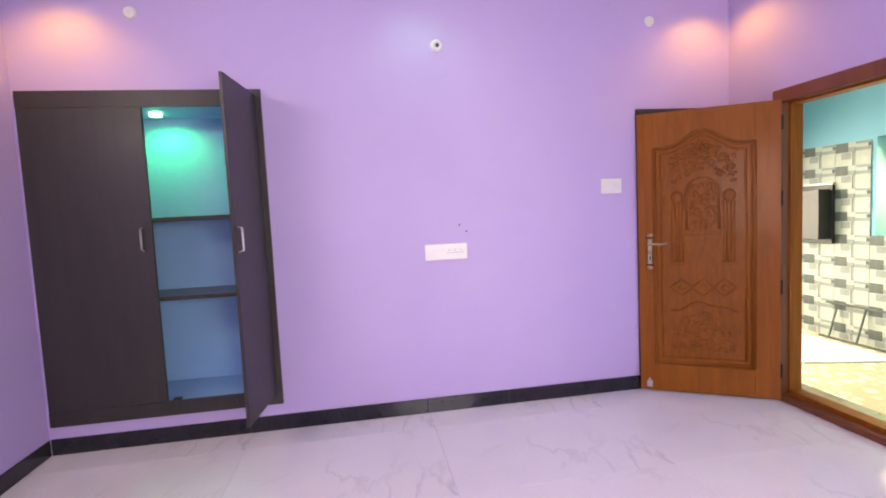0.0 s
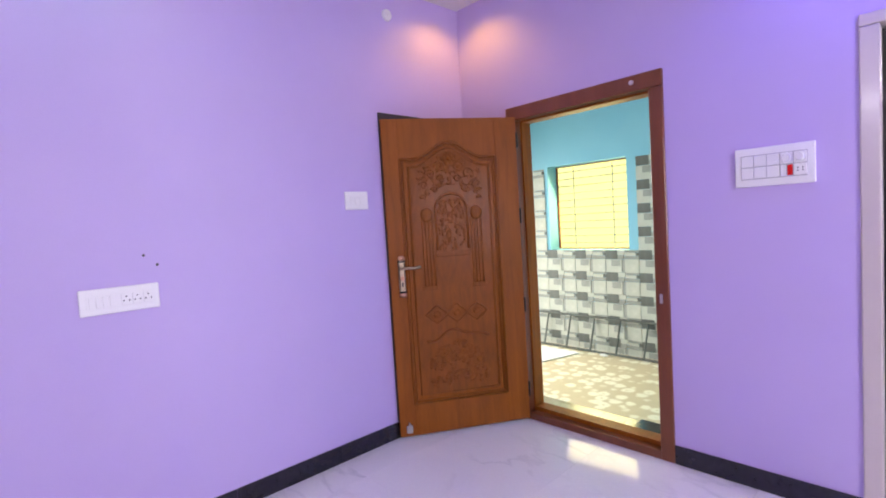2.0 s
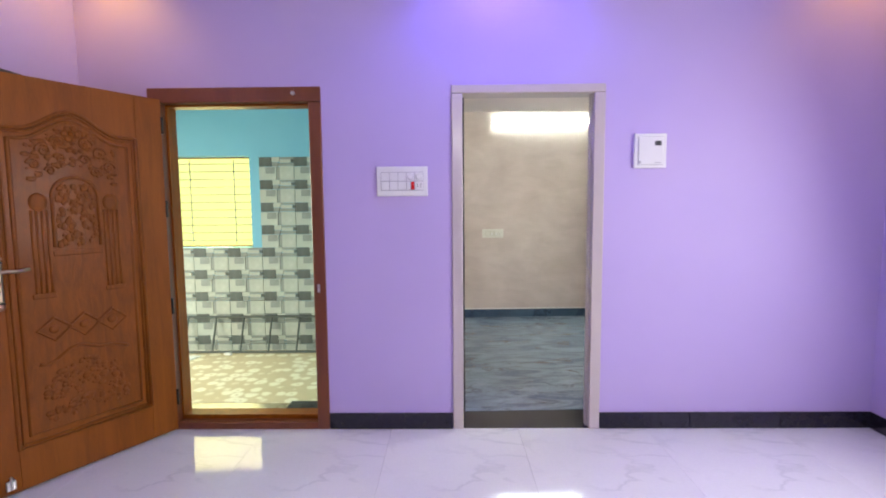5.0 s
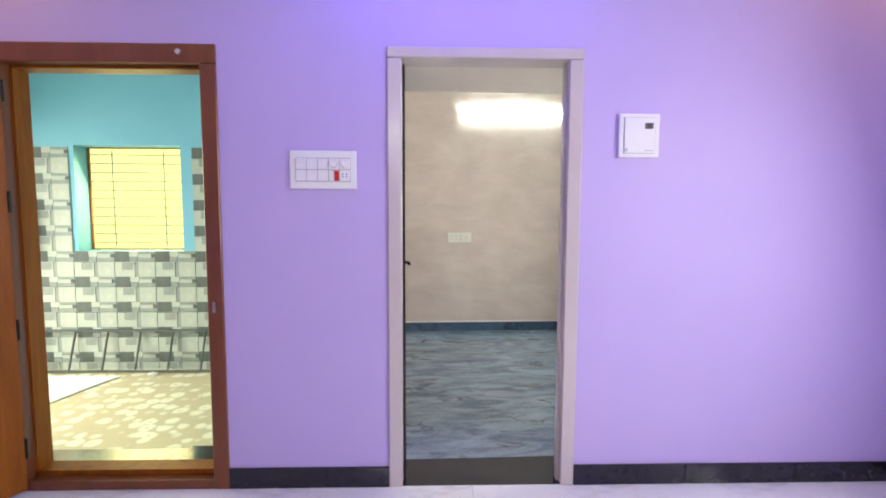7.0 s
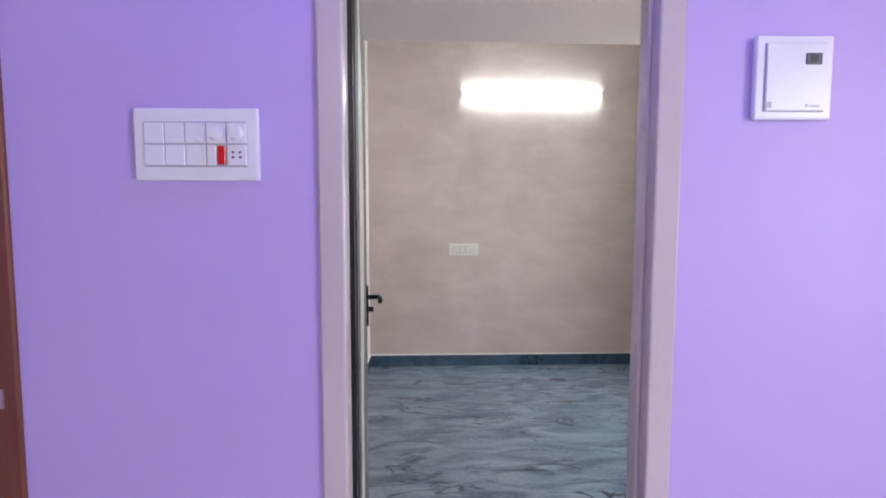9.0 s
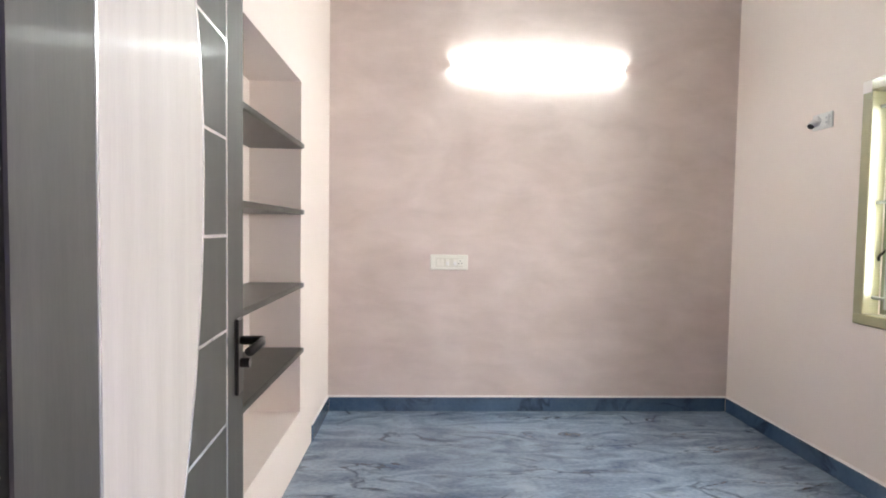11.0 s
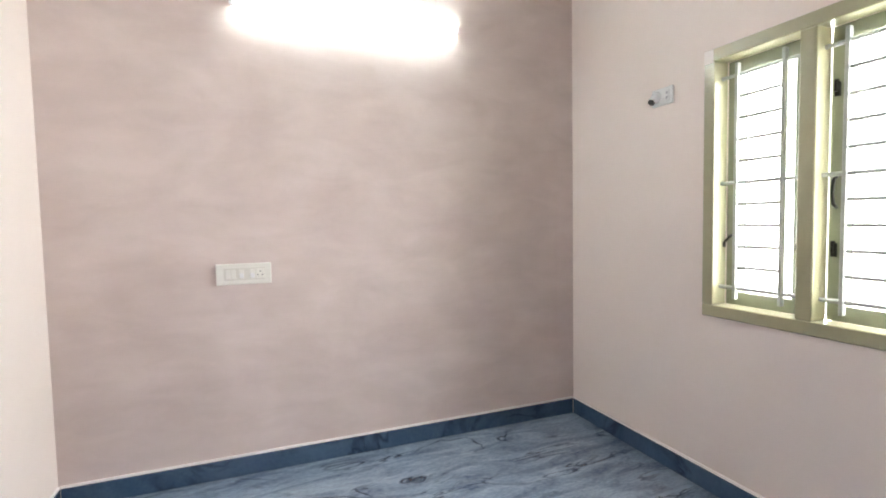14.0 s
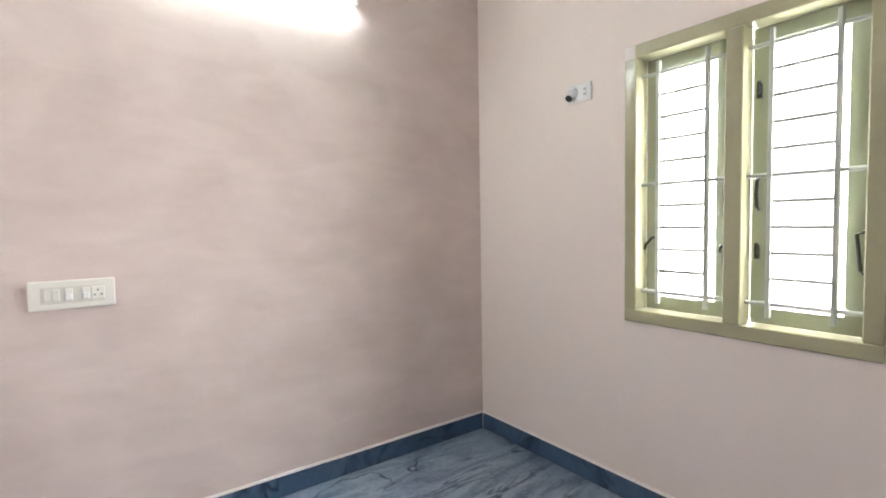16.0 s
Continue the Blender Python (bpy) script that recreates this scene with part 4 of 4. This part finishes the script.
def window_bedroom():
    x = ROOM_R
    root = thing("window_1", "olive enamelled double window with white safety grille", "window", TURN, kind="structure")
    y0, y1, z0, z1 = 1.186, 2.088, 0.842, 2.06
    w, m0, m1 = 0.056, 1.602, 1.664
    frame_bits = [(y0, y1, z0, z0 + w), (y0, y1, z1 - w, z1), (y0, y0 + w, z0 + w, z1 - w), (y1 - w, y1, z0 + w, z1 - w), (m0, m1, z0 + w, z1 - w)]
    for a, b, c, d in frame_bits:
        part("frame_bar", block(bmesh.new(), x - 0.012, x + 0.075, a, b, c, d, 0.004), OLIVE, root)
    for a, b in ((y0 + w, m0), (m1, y1 - w)):
        c, d = z0 + w, z1 - w
        p, q = a + 0.07, b - 0.061
        sash = part("sash", boxes((x + 0.080, x + 0.125, a, p, c, d), (x + 0.080, x + 0.125, q, b, c, d), (x + 0.080, x + 0.125, p, q, c, c + 0.06), (x + 0.080, x + 0.125, p, q, d - 0.055, d)), OLIVE_DARK, root, "olive enamelled shutter")
        pane = part("pane", block(bmesh.new(), x + 0.10, x + 0.104, p, q, c + 0.06, d - 0.055), GLASS, sash, "clear glass pane")
        pane.visible_shadow = False
        lo, hi = c + 0.083, d - 0.077
        for i in range(11):
            z = lo + (hi - lo) * i / 10
            far = i % 5 == 0
            p, q = (a - 0.004, b + 0.004) if far else (a + 0.085, b - 0.078)
            bm = bmesh.new()
            rod(bm, (x + 0.040, p, z), (x + 0.040, q, z), 0.0085 if far else 0.0075, sides=10)
            part("grille_rod", bm, GRILLE, root)
        for y in (a + 0.085, b - 0.078):
            part("grille_bar", block(bmesh.new(), x + 0.024, x + 0.046, y - 0.0075, y + 0.0075, lo - 0.05, hi + 0.05, 0.002), GRILLE, root)
        inner = b - 0.025 if a < m0 - 0.1 else a + 0.025
        outer = a + 0.022 if a < m0 - 0.1 else b - 0.022
        zc = (c + d) / 2 - 0.06
        part("handle", pipe(bmesh.new(), [(x + 0.08, inner, zc - 0.06), (x + 0.06, inner, zc - 0.045), (x + 0.055, inner, zc), (x + 0.06, inner, zc + 0.045), (x + 0.08, inner, zc + 0.06)], 0.007, 8), BLACK_METAL, sash, "dark bronze pull handle", True)
        for z in (zc - 0.22, zc + 0.38):
            part("bolt", boxes((x + 0.068, x + 0.08, inner - 0.006, inner + 0.010, z - 0.026, z + 0.026), (x + 0.055, x + 0.07, inner - 0.004, inner + 0.004, z - 0.01, z + 0.034)), BLACK_METAL, sash, "dark bronze bolt")
        if a < m0 - 0.1:
            part("stay", pipe(bmesh.new(), [(x + 0.078, outer, zc - 0.28), (x + 0.05, outer, zc - 0.27), (x + 0.05, outer + 0.012, zc - 0.15), (x + 0.05, outer - 0.012, zc - 0.14), (x + 0.078, outer - 0.012, zc - 0.14)], 0.006, 6), BLACK_METAL, sash, "dark bronze window stay")
        for y in (outer, inner) if a > m0 - 0.1 else ():
            part("hook", pipe(bmesh.new(), [(x + 0.08, y - 0.018, zc - 0.17), (x + 0.058, y - 0.012, zc - 0.175), (x + 0.052, y + 0.012, zc - 0.205), (x + 0.058, y + 0.018, zc - 0.225)], 0.0065, 6), BLACK_METAL, sash, "dark bronze hook", True)
    part("corner_patch", block(bmesh.new(), x - 0.0145, x - 0.0118, y1 - 0.05, y1 - 0.002, z1 - 0.062, z1 - 0.003, 0.001), SEAL, root, "small white patch on the frame corner")
    return root


window_bedroom()


# ---- porch ----
def porch_window():
    root = thing("window_2", "window opening with thin dark grille and blue reveal", "window", kind="structure")
    y = PORCH_BACK + 0.20
    for a, b, c, d in ((P_X0, P_X0 + 0.016, P_Z0, P_Z1), (P_X1 - 0.016, P_X1, P_Z0, P_Z1), (P_X0 + 0.016, P_X1 - 0.016, P_Z0, P_Z0 + 0.012), (P_X0 + 0.016, P_X1 - 0.016, P_Z1 - 0.012, P_Z1)):
        part("frame_bar", block(bmesh.new(), a, b, y, y + 0.03, c, d, 0.003), TEAK, root)
    for i in range(11):
        z = P_Z0 + 0.08 + (P_Z1 - P_Z0 - 0.16) * i / 10
        bm = bmesh.new()
        rod(bm, (P_X0 + 0.016, y - 0.012, z), (P_X1 - 0.016, y - 0.012, z), 0.005, sides=8)
        part("grille_rod", bm, STONE_MID, root)
    for k in (0.25, 0.75):
        bm = bmesh.new()
        u = P_X0 + (P_X1 - P_X0) * k
        rod(bm, (u, y - 0.012, P_Z0 + 0.03), (u, y - 0.012, P_Z1 - 0.03), 0.006, sides=8)
        part("grille_bar", bm, STONE_MID, root)


porch_window()
box = thing("wall_cabinet", "small dark wall cabinet with a pale top strip", "cabinet", at(-4.16, PORCH_BACK, 1.16))
part("body", block(bmesh.new(), -0.24, 0.24, -0.05, 0.0, -0.36, 0.36, 0.004), LAMINATE, box)
part("trim_strip", block(bmesh.new(), -0.25, 0.25, -0.06, 0.0, 0.36, 0.385, 0.003), CREAM, box, "pale strip along the top")
d_ = part("door", block(bmesh.new(), -0.19, 0.20, -0.20, -0.05, -0.30, 0.31, 0.004), LAMINATE, box, "dark laminate door")
part("handle", block(bmesh.new(), -0.16, -0.145, -0.22, -0.2, -0.06, 0.06, 0.003), STEEL, d_)
# sunlight falling on the porch floor, imitated by a thin white sheet
sheet = thing("sun_patch_white", "bright sun patch on the porch floor, built as a thin white sheet", "board", at(-3.35, 2.1, PORCH_Z))
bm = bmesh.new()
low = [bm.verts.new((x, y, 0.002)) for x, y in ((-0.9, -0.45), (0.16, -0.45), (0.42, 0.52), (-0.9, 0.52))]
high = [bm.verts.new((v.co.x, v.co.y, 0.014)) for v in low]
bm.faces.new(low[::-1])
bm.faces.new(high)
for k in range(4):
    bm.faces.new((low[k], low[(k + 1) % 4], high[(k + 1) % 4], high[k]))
part("board", bm, PAPER_AND_SUN, sheet)


# ---- tiles, last ----
def tile_mesh():
    """One patterned wall tile: split-stone blocks at slightly different depths. x along, -y out, z up."""
    bm = bmesh.new()
    rows = [  # x0, x1, z0, z1, proud, material
        (0.000, 0.205, 0.000, 0.155, 0.012, 0), (0.075, 0.190, 0.075, 0.150, 0.0135, 1), (0.208, 0.245, 0.0, 0.155, 0.007, 1),
        (0.248, 0.418, 0.000, 0.160, 0.016, 0), (0.000, 0.150, 0.158, 0.268, 0.008, 2), (0.153, 0.230, 0.158, 0.210, 0.010, 1),
        (0.153, 0.245, 0.213, 0.268, 0.011, 0), (0.233, 0.418, 0.163, 0.200, 0.009, 1), (0.248, 0.380, 0.203, 0.240, 0.013, 0),
        (0.248, 0.418, 0.243, 0.268, 0.008, 1), (0.383, 0.418, 0.203, 0.240, 0.006, 2)]
    for x0, x1, z0, z1, p, k in rows:
        start = len(bm.faces)
        block(bm, x0, x1, -p, 0.0, z0, z1)
        bm.faces.ensure_lookup_table()
        for fc in bm.faces[start:]:
            fc.material_index = k
    bmesh.ops.recalc_face_normals(bm, faces=bm.faces)
    me = bpy.data.meshes.new("tile")
    bm.to_mesh(me)
    bm.free()
    for m in (STONE_LIGHT, STONE_MID, STONE_DARK):
        me.materials.append(m)
    return me


cladding = thing("wall_porch_tiles", "grey and white split-stone look wall tiles", "wall tiles", kind="structure")
TILE = tile_mesh()
for i in range(11):
    for j in range(9):
        x, z = -5.18 + 0.42 * i, 2.0 - 0.27 * (j + 1)
        if x + 0.30 > P_X0 and x + 0.12 < P_X1 and z + 0.2 > P_Z0 and z < P_Z1:
            continue
        if z < PORCH_Z - 0.2 or x > -1.0:
            continue
        t_ = new("tile", TILE)
        t_.parent = cladding
        t_.matrix_local = at(x, PORCH_BACK, z)
ladder = thing("metal_ladder", "thin dark metal ladder lying on its side against the tiles", "ladder", at(0, PORCH_BACK - 0.035, PORCH_Z))
for z, y in ((0.018, -0.10), (0.425, 0.0)):
    part("rail", block(bmesh.new(), -4.0, -1.25, y - 0.012, y + 0.012, z - 0.012, z + 0.012, 0.003), STONE_DARK, ladder)
for i in range(8):
    x = -3.86 + 0.34 * i
    bm = bmesh.new()
    rod(bm, (x - 0.012, -0.10, 0.018), (x + 0.012, 0.0, 0.425), 0.011, sides=10)
    part("rung", bm, STONE_DARK, ladder)
scrap = thing("paper_scrap", "small crumpled white paper scrap on the floor", "paper", at(-2.62, PORCH_BACK - 0.22, PORCH_Z))
part("paper", ball(bmesh.new(), (0, 0, 0.018), 0.035, (1.6, 0.8, 0.5)), PAPER_AND_SUN, scrap)

# hall floor tiles
paving = thing("floor_hall", "glossy white marble floor tiles with grey veins", "floor", kind="structure")
TX, TY = 0.8, 1.2
me = bpy.data.meshes.new("floor_tile")
bm = block(bmesh.new(), 0.0005, TX - 0.0005, 0.0005, TY - 0.0005, -0.012, 0.0, 0.0004)
bm.to_mesh(me)
bm.free()
me.materials.append(MARBLE)
for i in range(7):
    for j in range(5):
        t_ = new("floor_tile", me)
        t_.parent = paving
        t_.matrix_local = at(-2.75 + TX * i, -6.0 + TY * j, 0)
